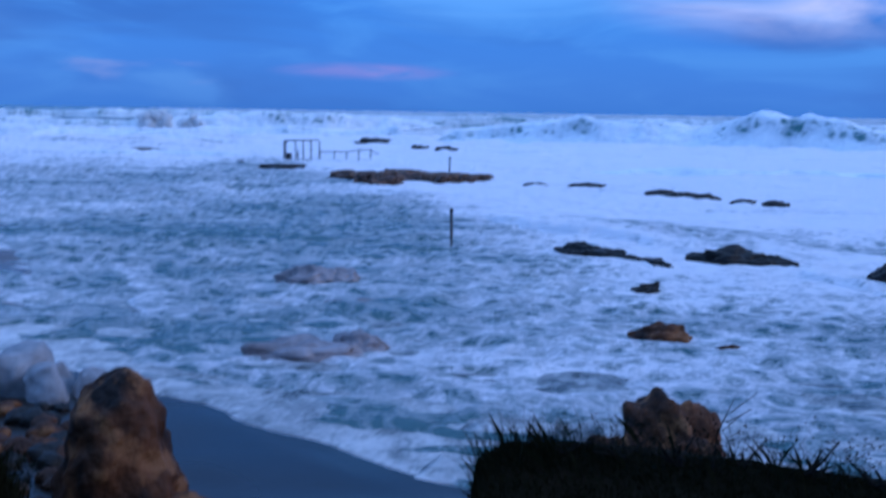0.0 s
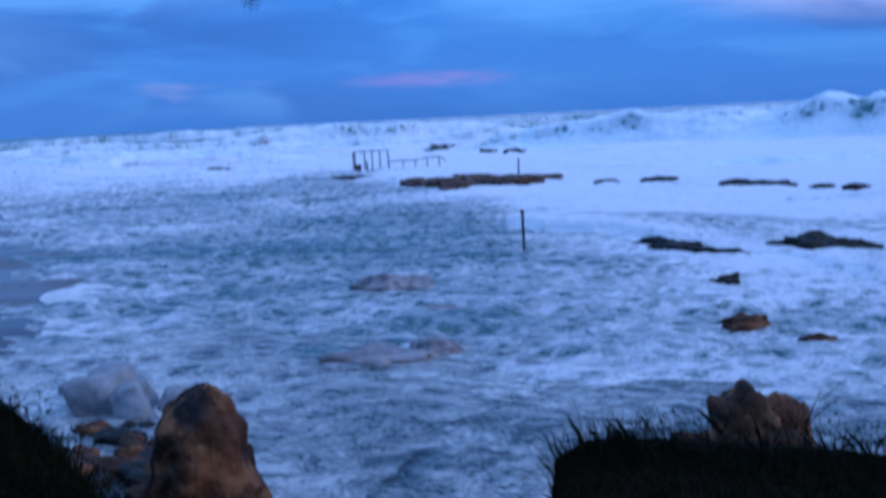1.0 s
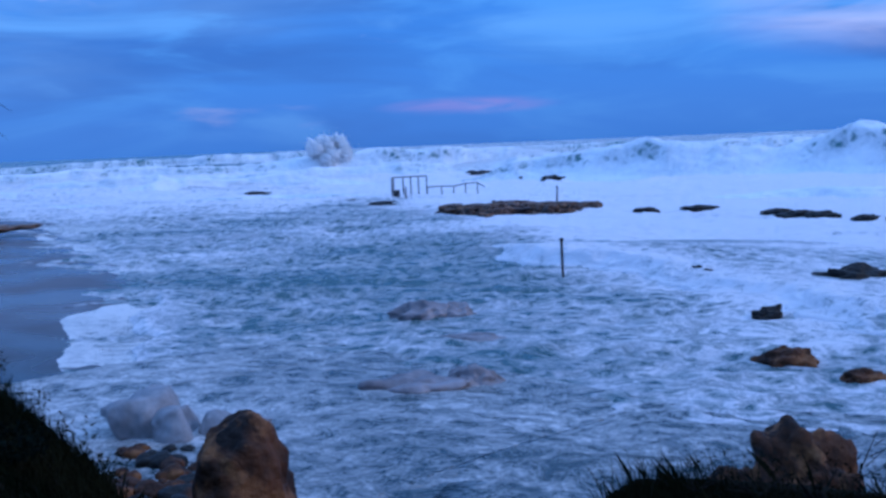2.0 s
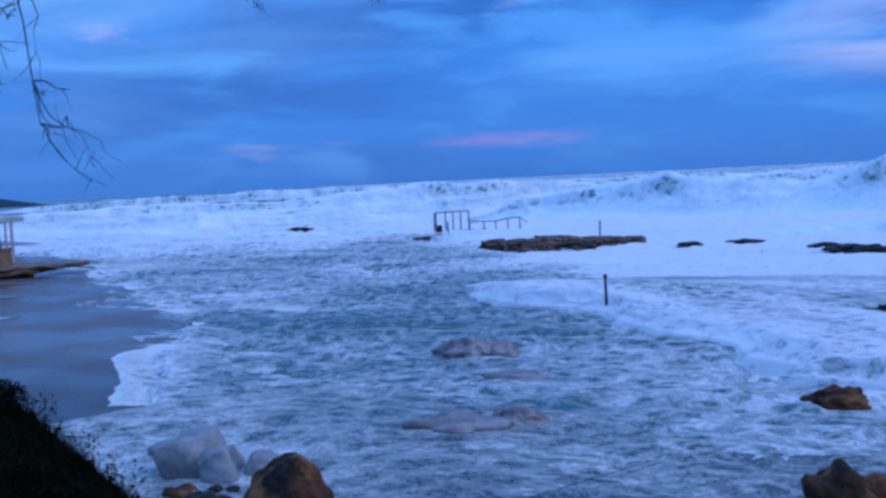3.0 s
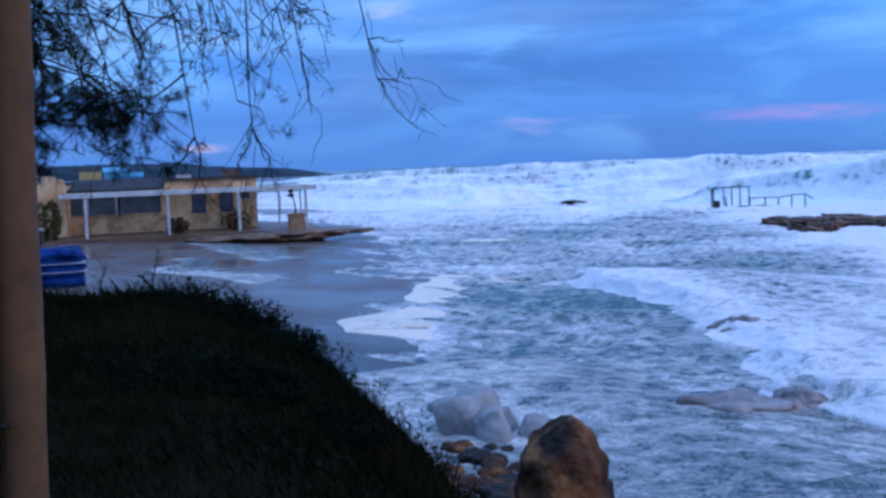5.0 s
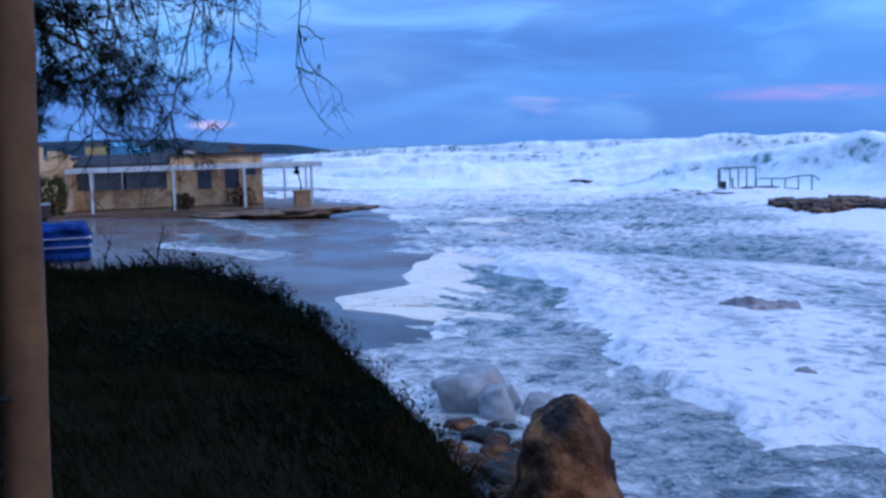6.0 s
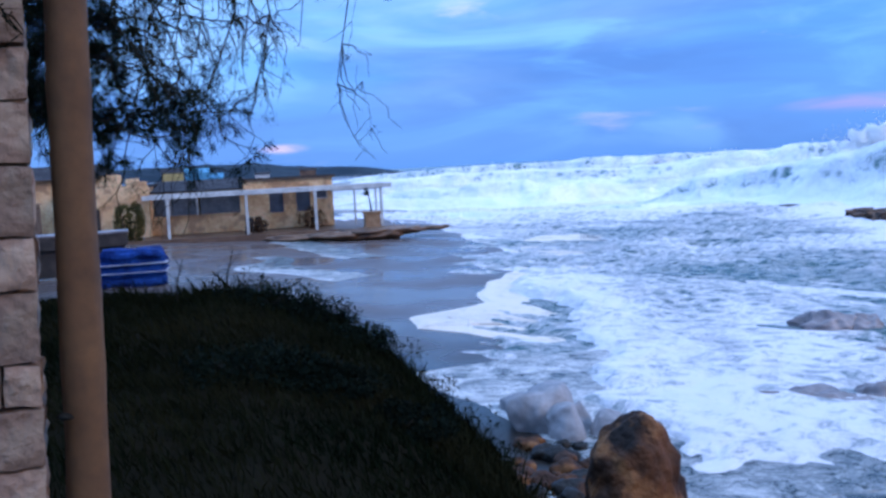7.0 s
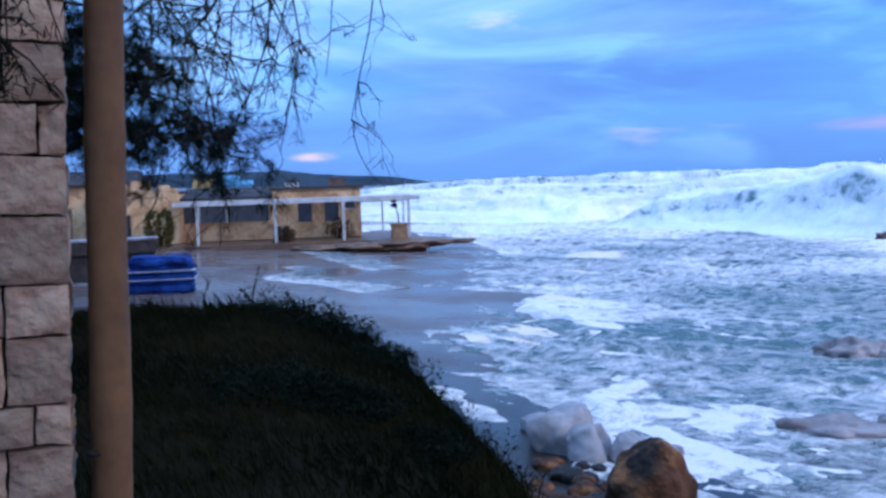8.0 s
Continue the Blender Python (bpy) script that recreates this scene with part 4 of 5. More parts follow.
# ---------------- the beach house ----------------
def build_house():
    root = empty("beach_house", pose(-37.3, 49.5, 1.1, 0, 0, 37))

    def p(name, size, at, mat, label="", bevel=0.02, parent=None):
        return part(name, box(size, at, bevel), mat, parent or root, label)

    p("plinth", (16.5, 10.4, 1.3), (-1.2, 4.6, -0.70), M_DECK, "wet stone terrace edge")
    y0, top = 4.0, 3.08
    # shuttered windows of the taller block: middle, width, sill and head
    wins = [(-0.2, 0.88, 1.02, 2.48), (1.5, 0.88, 1.02, 2.48), (2.68, 0.74, 1.75, 2.32)]
    xs = [-2.2]
    for cx, w, lo, hi in wins:
        xs += [cx - w / 2, cx + w / 2]
    xs.append(3.4)

    def wall_piece(size, at):
        part("wall", box(size, at), M_PLASTER, root)

    for k in range(0, len(xs), 2):
        wall_piece((xs[k + 1] - xs[k], 0.3, top), ((xs[k] + xs[k + 1]) / 2, y0, top / 2))
    for cx, w, lo, hi in wins:
        wall_piece((w, 0.3, lo), (cx, y0, lo / 2))
        wall_piece((w, 0.3, top - hi), (cx, y0, (top + hi) / 2))
        white = w < 0.8
        win = p("window", (w, 0.06, hi - lo), (cx, y0 + 0.05, (lo + hi) / 2), M_SHUTTER, "closed grey-blue shutter", 0.0)
        for dx in (-w / 2 + 0.035, w / 2 - 0.035):
            p("frame", (0.07, 0.10, hi - lo), (cx + dx, y0 - 0.02, (lo + hi) / 2), M_WHITE if white else M_SHUTTER, parent=win, bevel=0.005)
        for zz in (lo + 0.03, hi - 0.03):
            p("frame", (w, 0.10, 0.06), (cx, y0 - 0.03, zz), M_WHITE if white else M_SHUTTER, parent=win, bevel=0.005)
        for q in range(int((hi - lo) / 0.12)):
            p("slat", (w - 0.15, 0.03, 0.085), (cx, y0 + 0.008, lo + 0.10 + 0.12 * q), M_SHUTTER, parent=win, bevel=0.0)
    # lower glazed wing: parapet wall, three wide dim panes, lintel
    wall_piece((5.8, 0.3, 1.14), (-5.1, y0, 0.57))
    wall_piece((5.8, 0.3, 0.40), (-5.1, y0, 2.55))
    for x in (-7.95, -2.35):
        wall_piece((0.25, 0.29, 2.75), (x, y0, 1.375))
    for x, w in ((-7.36, 0.90), (-6.02, 1.62), (-3.72, 2.44)):
        win = p("window", (w, 0.05, 1.21), (x, y0 + 0.05, 1.745), M_GLASS, "dim wide window pane", 0.0)
        p("mullion", (0.12, 0.16, 1.21), (x + w / 2 + 0.07, y0 - 0.02, 1.745), M_WHITE, parent=win, bevel=0.005)
        p("sill", (w + 0.1, 0.22, 0.06), (x, y0 - 0.12, 1.15), M_PLASTER, parent=win, bevel=0.01)
        p("head", (w, 0.12, 0.07), (x, y0 - 0.02, 2.32), M_DARKWOOD, parent=win, bevel=0.005)
    p("side_wall", (0.3, 5.6, top), (3.25, y0 + 2.95, top / 2), M_PLASTER)
    p("side_wall", (0.3, 5.6, 2.75), (-7.9, y0 + 2.95, 1.375), M_PLASTER)
    p("back_wall", (11.4, 0.3, 2.95), (-2.3, y0 + 5.9, 1.475), M_PLASTER)
    # felt roof of the wing pitched up to the back
    bm = bmesh.new()
    prof = [(y0 - 0.35, 2.74), (y0 + 6.2, 3.36), (y0 + 6.2, 3.26), (y0 - 0.35, 2.64)]
    ends = [[bm.verts.new((x, yy, zz)) for yy, zz in prof] for x in (-8.25, -2.25)]
    for k in range(4):
        bm.faces.new((ends[0][k], ends[1][k], ends[1][(k + 1) % 4], ends[0][(k + 1) % 4]))
    bm.faces.new(ends[0][::-1])
    bm.faces.new(ends[1])
    part("roof", bm, M_ROOF, root, "dark felt roof pitched to the back")
    p("roof", (6.0, 6.6, 0.10), (0.62, y0 + 2.95, top + 0.05), M_DECK, "brown flat roof")
    p("kerb", (6.0, 0.12, 0.10), (0.62, y0 - 0.30, top + 0.14), M_DARKWOOD, "dark roof edging")
    p("wall_lamp", (0.42, 0.16, 0.12), (-1.45, y0 - 0.22, 2.42), M_DARKWOOD, "dark box over the wall")
    # white pergola roofed with thin boards before the wall
    for k in range(26):
        p("slat", (14.3, 0.07, 0.03), (-0.6, -0.45 + 0.17 * k, 2.56), M_WHITE, bevel=0.0)
    p("fascia", (14.6, 0.10, 0.26), (-0.6, -0.66, 2.46), M_WHITE, "white fascia beam", 0.01)
    p("end_beam", (0.10, 4.4, 0.18), (6.62, 1.6, 2.46), M_WHITE, bevel=0.01)
    for k in range(9):
        p("rafter", (0.08, 4.3, 0.10), (-7.4 + 1.7 * k, 1.6, 2.48), M_WHITE, bevel=0.0)
    for x, y in ((-6.5, -0.6), (-1.95, -0.6), (2.1, -0.6), (6.05, -0.5)):
        p("post", (0.16, 0.16, 2.45), (x, y, 1.22), M_WHITE, bevel=0.015)
    for x, y in ((4.75, 3.6), (6.1, 3.4)):
        p("post", (0.11, 0.11, 2.3), (x, y, 1.15), M_WHITE, bevel=0.015)
    p("beam", (3.0, 0.10, 0.14), (4.75, 3.75, 2.25), M_WHITE, "thin white cross beam", 0.01)
    p("rail", (2.4, 0.05, 0.06), (4.7, 3.6, 0.75), M_WHITE, "low white rail", 0.01)
    tagged(root, "low ochre beach house with a white pergola, shut for winter", "house")
    return root


def build_house_yard():
    fr = pose(-37.3, 49.5, 1.1, 0, 0, 37)
    # terrace of rock that runs out into the swash
    for k, (x, y, sx, sy, sz) in enumerate(((5.2, -0.6, 2.3, 1.8, 0.42), (7.2, 0.2, 1.6, 1.2, 0.30), (3.0, -1.4, 1.8, 1.0, 0.30), (9.0, 0.6, 1.3, 0.8, 0.18), (0.6, -1.5, 1.6, 0.7, 0.25))):
        q = fr @ Vector((x, y, -0.35))
        rock("wet brown rock shelf under the terrace", q, (sx, sy, sz), M_DECK, 61 + k, 37, 0.35, 1.5, 4, 0.8, "rock_shelf", "terrace rocks")
    # planter with a wind-bent plant
    q = fr @ Vector((5.45, -0.3, 0.0))
    pl = empty("planter", pose(q.x, q.y, q.z - 0.2, 0, 0, 37))
    part("pot", box((0.95, 0.85, 1.05), (0, 0, 0.52), 0.06), M_TERRA, pl)
    part("rim", box((1.05, 0.95, 0.14), (0, 0, 1.03), 0.03), M_TERRA, pl)
    tagged(pl, "square terracotta planter on the terrace", "planter")
    pt = empty("potted_plant", pose(q.x, q.y, q.z + 0.85, 0, 0, 37))
    part("stem", tube([(0, 0, -0.1), (-0.05, 0, 0.6), (-0.22, 0, 1.25)], [0.05, 0.045, 0.03], 8), M_BARK, pt)
    rng = random.Random(9)
    bm = bmesh.new()
    for k in range(70):
        a, e = rng.uniform(0, 6.28), rng.uniform(-0.8, 1.2)
        d = Vector((math.cos(a) * math.cos(e) - 0.2, math.sin(a) * math.cos(e), math.sin(e) * 1.3))
        ln = rng.uniform(0.22, 0.42)
        b0 = Vector((-0.24, 0, 1.3))
        side = d.cross(Vector((0, 0, 1))).normalized() * 0.05
        vs = [bm.verts.new(v) for v in (b0 - side * 0.4, b0 + side * 0.4, b0 + d * ln * 0.6 + side, b0 + d * ln, b0 + d * ln * 0.6 - side)]
        bm.faces.new(vs)
    part("crown", bm, M_LEAF, pt)
    tagged(pt, "dark wind-bent plant in the terracotta planter", "plant")
    # dark chairs stacked by the post
    q = fr @ Vector((-1.9, 0.4, 0))
    ch = empty("garden_chair", pose(q.x, q.y, q.z - 0.05, 0, 0, 30))
    part("seat", box((0.5, 0.5, 0.06), (0, 0, 0.45), 0.02), M_DARKWOOD, ch)
    part("backrest", box((0.5, 0.06, 0.5), (0, 0.24, 0.75), 0.02), M_DARKWOOD, ch)
    for x in (-0.21, 0.21):
        for y in (-0.21, 0.21):
            part("leg", box((0.05, 0.05, 0.45), (x, y, 0.22), 0.008), M_DARKWOOD, ch)
    tagged(ch, "dark garden chair under the pergola", "chair", "garden chairs")
    q = fr @ Vector((-1.2, 0.7, 0))
    copy_thing(ch, pose(q.x, q.y, q.z - 0.05, 0, 0, 75))
    # old outbuilding with a broken parapet
    ob = empty("outbuilding", fr @ pose(-10.35, 3.0, 0.0))
    bm = bmesh.new()
    merge(bm, box((5.6, 0.35, 3.2), (-0.4, 0, 1.6)))
    for x, h, w in ((-2.6, 0.35, 1.2), (-1.2, 0.62, 1.0), (0.2, 0.75, 1.3), (1.5, 0.45, 0.8), (2.1, 0.25, 0.5)):
        merge(bm, box((w, 0.34, h), (x, 0, 3.2 + h / 2), 0.05))
    part("wall", bm, M_PLASTER, ob, "ochre wall with a crumbling top")
    part("side_wall", box((0.35, 5, 3.1), (2.2, 2.7, 1.55)), M_PLASTER, ob)
    part("side_wall", box((0.35, 5, 3.1), (-3.0, 2.7, 1.55)), M_PLASTER, ob)
    part("roof", box((5.6, 5.2, 0.18), (-0.4, 2.8, 3.15)), M_ROOF, ob)
    part("door", box((0.75, 0.10, 1.9), (-0.9, -0.18, 0.95), 0.01), M_DARKWOOD, ob, "dark wooden door")
    tagged(ob, "old ochre outbuilding with a crumbling parapet", "building")
    # dark pitched roof of a house behind the outbuilding
    bh = empty("cottage", fr @ pose(-14.6, 9.0, 0.0))
    part("wall", box((6.4, 4.6, 3.9), (0, 0, 1.95), 0.03), M_PLASTER, bh)
    bm = bmesh.new()
    pts = [(-3.6, -2.7, 3.85), (3.6, -2.7, 3.85), (3.6, 2.7, 3.85), (-3.6, 2.7, 3.85), (-3.4, 0, 4.75), (3.4, 0, 4.75)]
    vs = [bm.verts.new(v) for v in pts]
    for f in ((0, 1, 5, 4), (2, 3, 4, 5), (0, 4, 3), (1, 2, 5), (3, 2, 1, 0)):
        bm.faces.new([vs[k] for k in f])
    part("roof", bm, M_ROOF, bh, "dark pitched roof")
    tagged(bh, "cottage with a dark pitched roof behind the outbuilding", "house")
    wl = empty("garden_wall", fr @ pose(-17.2, -1.0, 0.0))
    part("wall", box((7.4, 0.35, 2.4), (0, 0, 1.2), 0.05), M_STONE, wl)
    part("coping", box((7.5, 0.45, 0.12), (0, 0, 2.46), 0.03), M_STONE, wl)
    tagged(wl, "pale rendered garden wall beside the outbuilding", "wall")
    # the round bush
    q = fr @ Vector((-8.85, 0.6, -0.1))
    leafy("bush", "round olive-green bush beside the house", "bush", (q.x, q.y, q.z + 1.15), (1.05, 0.95, 1.2), 1500, 0.14, M_BUSH, 5, trunk=1.3)


    for x, y, sc, lab in ((1.9, 2.6, 0.75, "brown wind-burnt bush against the house wall"), (-1.4, 0.9, 0.5, "small dark bush by a pergola post")):
        q = fr @ Vector((x, y, 0.0))
        leafy("bush", lab, "bush", (q.x, q.y, q.z + sc * 0.8), (sc * 1.2, sc, sc * 0.9), 700, 0.10, M_BROWNBUSH, int(x * 10) + 90, trunk=sc * 0.8)


def leafy(name, label, cat, at, size, count, leaf, mat, seed, trunk=0.0):
    rng = np.random.default_rng(seed)
    root = empty(name, pose(at[0], at[1], at[2] - trunk))
    d = rng.normal(0, 1, (count, 3))
    d /= np.linalg.norm(d, axis=1, keepdims=True)
    rad = rng.uniform(0.45, 1.0, (count, 1)) ** 0.5
    lump = 1 + 0.3 * np.sin(d[:, :1] * 5 + seed) * np.cos(d[:, 1:2] * 4)
    c = d * rad * lump * np.array(size) + (0, 0, trunk)
    a, b2 = rng.normal(0, 1, (count, 3)), rng.normal(0, 1, (count, 3))
    a /= np.linalg.norm(a, axis=1, keepdims=True)
    b2 /= np.linalg.norm(b2, axis=1, keepdims=True)
    s = leaf * rng.uniform(0.5, 1.3, (count, 1))
    v = np.stack([c - a * s, c + b2 * s * 0.45, c + a * s, c - b2 * s * 0.45], 1).reshape(-1, 3)
    crown = new("crown", mesh_from("crown", v, np.arange(count * 4).reshape(-1, 4), mat, shade=False))
    crown.parent = root
    g = min(1.0, max(size) / 0.9) ** 1.5
    limbs = tube([(0, 0, -0.1), (0.03, 0, trunk * 0.6), (0, 0.05 * g, trunk)], [0.09 * g, 0.07 * g, 0.04 * g], 7)
    for k in range(5):
        t = rng.uniform(-1, 1, 3) * np.array(size) * 0.6
        merge(limbs, tube([(0, 0, trunk * 0.4), (t[0] * 0.5, t[1] * 0.5, trunk * 0.8), (t[0], t[1], trunk + abs(t[2]) * 0.6)], [0.05 * g, 0.035 * g, 0.015 * g], 6))
    part("trunk", limbs, M_BARK, root)
    return tagged(root, label, cat)


def build_beach_things():
    # stacked sunbeds under a blue tarpaulin, roped
    root = empty("tarpaulin_stack", pose(-28.35, 28.25, float(land(-28.35, 28.25)[0]) - 0.03, 0, 0, 40))
    for k in range(4):
        bm = box((2.5 - 0.07 * k, 1.7, 0.36), (0.05 * ((k * 7) % 3 - 1), 0, 0.2 + 0.33 * k), 0.09)
        bmesh.ops.subdivide_edges(bm, edges=bm.edges[:], cuts=3, use_grid_fill=True)
        for v in bm.verts:
            v.co += Vector((noise.noise(v.co * 2.2 + Vector((k, 0, 0))), noise.noise(v.co * 2.2 + Vector((0, k, 9))), noise.noise(v.co * 1.8 + Vector((4, 0, k))))) * 0.17
        part("fold", bm, M_BLUE, root, flat=False)
    for z in (0.55, 0.86):
        part("rope", box((2.6, 1.86, 0.022), (0, 0, z), 0.006), M_ROPE, root, "pale rope")
    tagged(root, "stack of beach gear under blue tarpaulin, roped", "tarpaulin stack")
    g = float(land(-33.0, 28.4)[0])
    tb = empty("plank_platform", pose(-32.6, 29.2, g, 0, 0, 44))
    part("top", box((4.5, 1.7, 0.08), (0, 0, 1.72), 0.02), M_MAUVE, tb, "grey weathered top boards")
    part("side", box((4.4, 1.6, 0.54), (0, 0, 1.42), 0.04), M_DARKWOOD, tb)
    for x in (-2.0, 2.0):
        for y in (-0.65, 0.65):
            part("leg", box((0.16, 0.16, 1.15), (x, y, 0.52), 0.02), M_DARKWOOD, tb)
    part("panel", box((4.0, 0.06, 1.1), (0, -0.55, 0.6), 0.01), M_DARKWOOD, tb)
    tagged(tb, "dark wooden plank platform behind the tarpaulin stack", "platform")


def build_distance():
    # wooded cape that closes the bay
    n = 260
    az = np.radians(np.linspace(28.6, 75, n))
    prof = 0.0035 + 0.0105 * smooth(np.degrees(az), 31, 40) + 0.005 * (fbm(np.degrees(az) * 0.55, az * 0, 4, 5) - 0.4) * smooth(np.degrees(az), 30.5, 36)
    r0 = 620.0
    rows = []
    for k, (dr, h) in enumerate(((0, 0.0), (15, 0.45), (40, 0.8), (90, 1.0), (200, 0.9), (330, 0.0))):
        r = r0 + dr
        z = np.where(h > 0, (4.5 * h + prof * r0 * h * (1 + 0.25 * (fbm(np.degrees(az) * 1.3, az * 0 + k, 8, 4) - 0.5))) * smooth(np.degrees(az), 28.6, 32.5) - 0.3, -1.0)
        rows.append(np.stack([-np.sin(az) * r, np.cos(az) * r, z], -1))
    v = np.stack(rows, 1).reshape(-1, 3)
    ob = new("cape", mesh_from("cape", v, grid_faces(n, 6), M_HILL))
    tagged(ob, "low dark wooded cape across the bay, tinted blue as by haze", "hill", kind="structure")
    # village houses between
    for label, az, d, w, h, z, mat in (
        ("distant turquoise painted house", 41.3, 170, 3.6, 2.0, 4.1, M_TEAL), ("distant turquoise painted shed", 40.4, 172, 2.6, 1.6, 3.6, M_TEAL),
        ("distant yellow rendered house", 42.6, 175, 3.4, 2.4, 3.9, M_YELLOW), ("distant small white house", 37.8, 260, 3.6, 2.2, 3.1, M_WHITE),
        ("distant low brown house by the water", 35.3, 262, 4.0, 2.2, 3.6, M_DECK)):
        a = radians(az)
        x, y = -math.sin(a) * d, math.cos(a) * d
        g = float(land(x, y)[0])
        hs = empty("far_house", pose(x, y, g, 0, 0, az))
        hh = max(z + h - g - 0.6, 1.2)
        part("wall", box((w, w * 0.8, hh), (0, 0, hh / 2)), mat, hs)
        bm = bmesh.new()
        pts = [(-w / 2 - 0.2, -w * 0.45, hh), (w / 2 + 0.2, -w * 0.45, hh), (w / 2 + 0.2, w * 0.45, hh), (-w / 2 - 0.2, w * 0.45, hh), (-w / 2 - 0.2, 0, hh + 0.7), (w / 2 + 0.2, 0, hh + 0.7)]
        vs = [bm.verts.new(q) for q in pts]
        for f in ((0, 1, 5, 4), (2, 3, 4, 5), (0, 4, 3), (1, 2, 5), (3, 2, 1, 0)):
            bm.faces.new([vs[k] for k in f])
        part("roof", bm, mat if mat is M_TEAL else M_ROOF, hs)
        part("window", box((0.7, 0.08, 0.8), (-w * 0.2, -w * 0.4 - 0.03, hh * 0.6)), M_GLASS, hs)
        part("window", box((0.7, 0.08, 0.8), (w * 0.2, -w * 0.4 - 0.03, hh * 0.6)), M_GLASS, hs)
        tagged(hs, label, "house", "far houses")


build_house()
build_house_yard()
build_beach_things()
build_distance()


# ---------------- the near corner: stone pillar, wooden pole, tree ----------------
def build_pillar():
    root = empty("stone_pillar", pose(-2.749, 1.679, 2.7, 0, 0, 51) @ pose(0, 0, 0, 0, 1.9, 0))
    w, dep, h = 0.62, 0.6, 3.2
    part("core", box((w - 0.05, dep - 0.05, h), (0, 0, h / 2)), M_MORTAR, root, "dark recessed mortar")
    rng = random.Random(12)
    z = 0.0
    while z < h - 0.1:
        hh = rng.choice((0.115, 0.14, 0.165, 0.19))
        for face in (0, 1):
            length = w if face == 0 else dep
            u = length / 2 + (0.05 if face == 0 else -0.075)
            while u > -length / 2 + 0.02:
                sw = rng.choice((0.075, 0.10, 0.17, 0.23, 0.27))
                if u - sw + length / 2 < 0.07:
                    sw = u + length / 2
                gap = rng.uniform(0.007, 0.013)
                proud = rng.uniform(0.028, 0.048)
                bm = box((sw - gap, 0.09, hh - gap), (0, 0, 0))
                bmesh.ops.subdivide_edges(bm, edges=bm.edges[:], cuts=5, use_grid_fill=True)
                sd = Vector((rng.uniform(0, 50), rng.uniform(0, 50), 0))
                hx, hz = (sw - gap) / 2, (hh - gap) / 2
                for v in bm.verts:
                    # knock the corners off, then hew the face
                    ex, ez = abs(v.co.x) / hx, abs(v.co.z) / hz
                    if v.co.y < -0.02:
                        v.co.y += 0.006 * max(ex, ez) ** 8 + 0.014 * noise.noise(v.co * 14 + sd) + 0.010 * noise.noise(v.co * 34 + sd)
                    v.co.x += 0.008 * noise.noise(v.co * 16 + sd * 2)
                    v.co.z += 0.008 * noise.noise(v.co * 16 - sd)
                for e in bm.edges:
                    e.smooth = not (len(e.link_faces) == 2 and e.calc_face_angle() > 0.6)
                ob = part("stone", bm, M_STONE, root, flat=False)
                c = u - sw / 2
                if face == 0:
                    ob.matrix_basis = pose(c, -dep / 2 - proud + 0.03, z + hh / 2)
                else:
                    ob.matrix_basis = pose(w / 2 + proud - 0.03, -c, z + hh / 2, 0, 0, 90)
                u -= sw
        z += hh
    tagged(root, "pillar of rough cut pale limestone blocks", "pillar")


def build_pole():
    root = empty("wooden_pole", pose(-2.255, 1.885, 2.7))
    rng = random.Random(3)
    n = 22
    pts = [(0.005 * math.sin(k * 0.7), 0.005 * math.cos(k * 0.9), 4.2 * k / n) for k in range(n + 1)]
    pts = [(x + 0.020 * z, y + 0.022 * z, z) for x, y, z in pts]
    part("shaft", tube(pts, [0.062 - 0.0005 * k + 0.002 * math.sin(k * 1.9) for k in range(n + 1)], 20, 0.025), M_POLE, root, flat=False)
    for x, y, z in ((0.05, -0.066, 1.22), (0.02, -0.066, 2.35)):
        part("knot", blob(2, z, (0.03, 0.015, 0.01), 0.3), M_BARK, root).location = (x, y, z)
    tagged(root, "weathered brown round wooden pole", "pole")


TREE_LIMBS = []
SPRIG = []


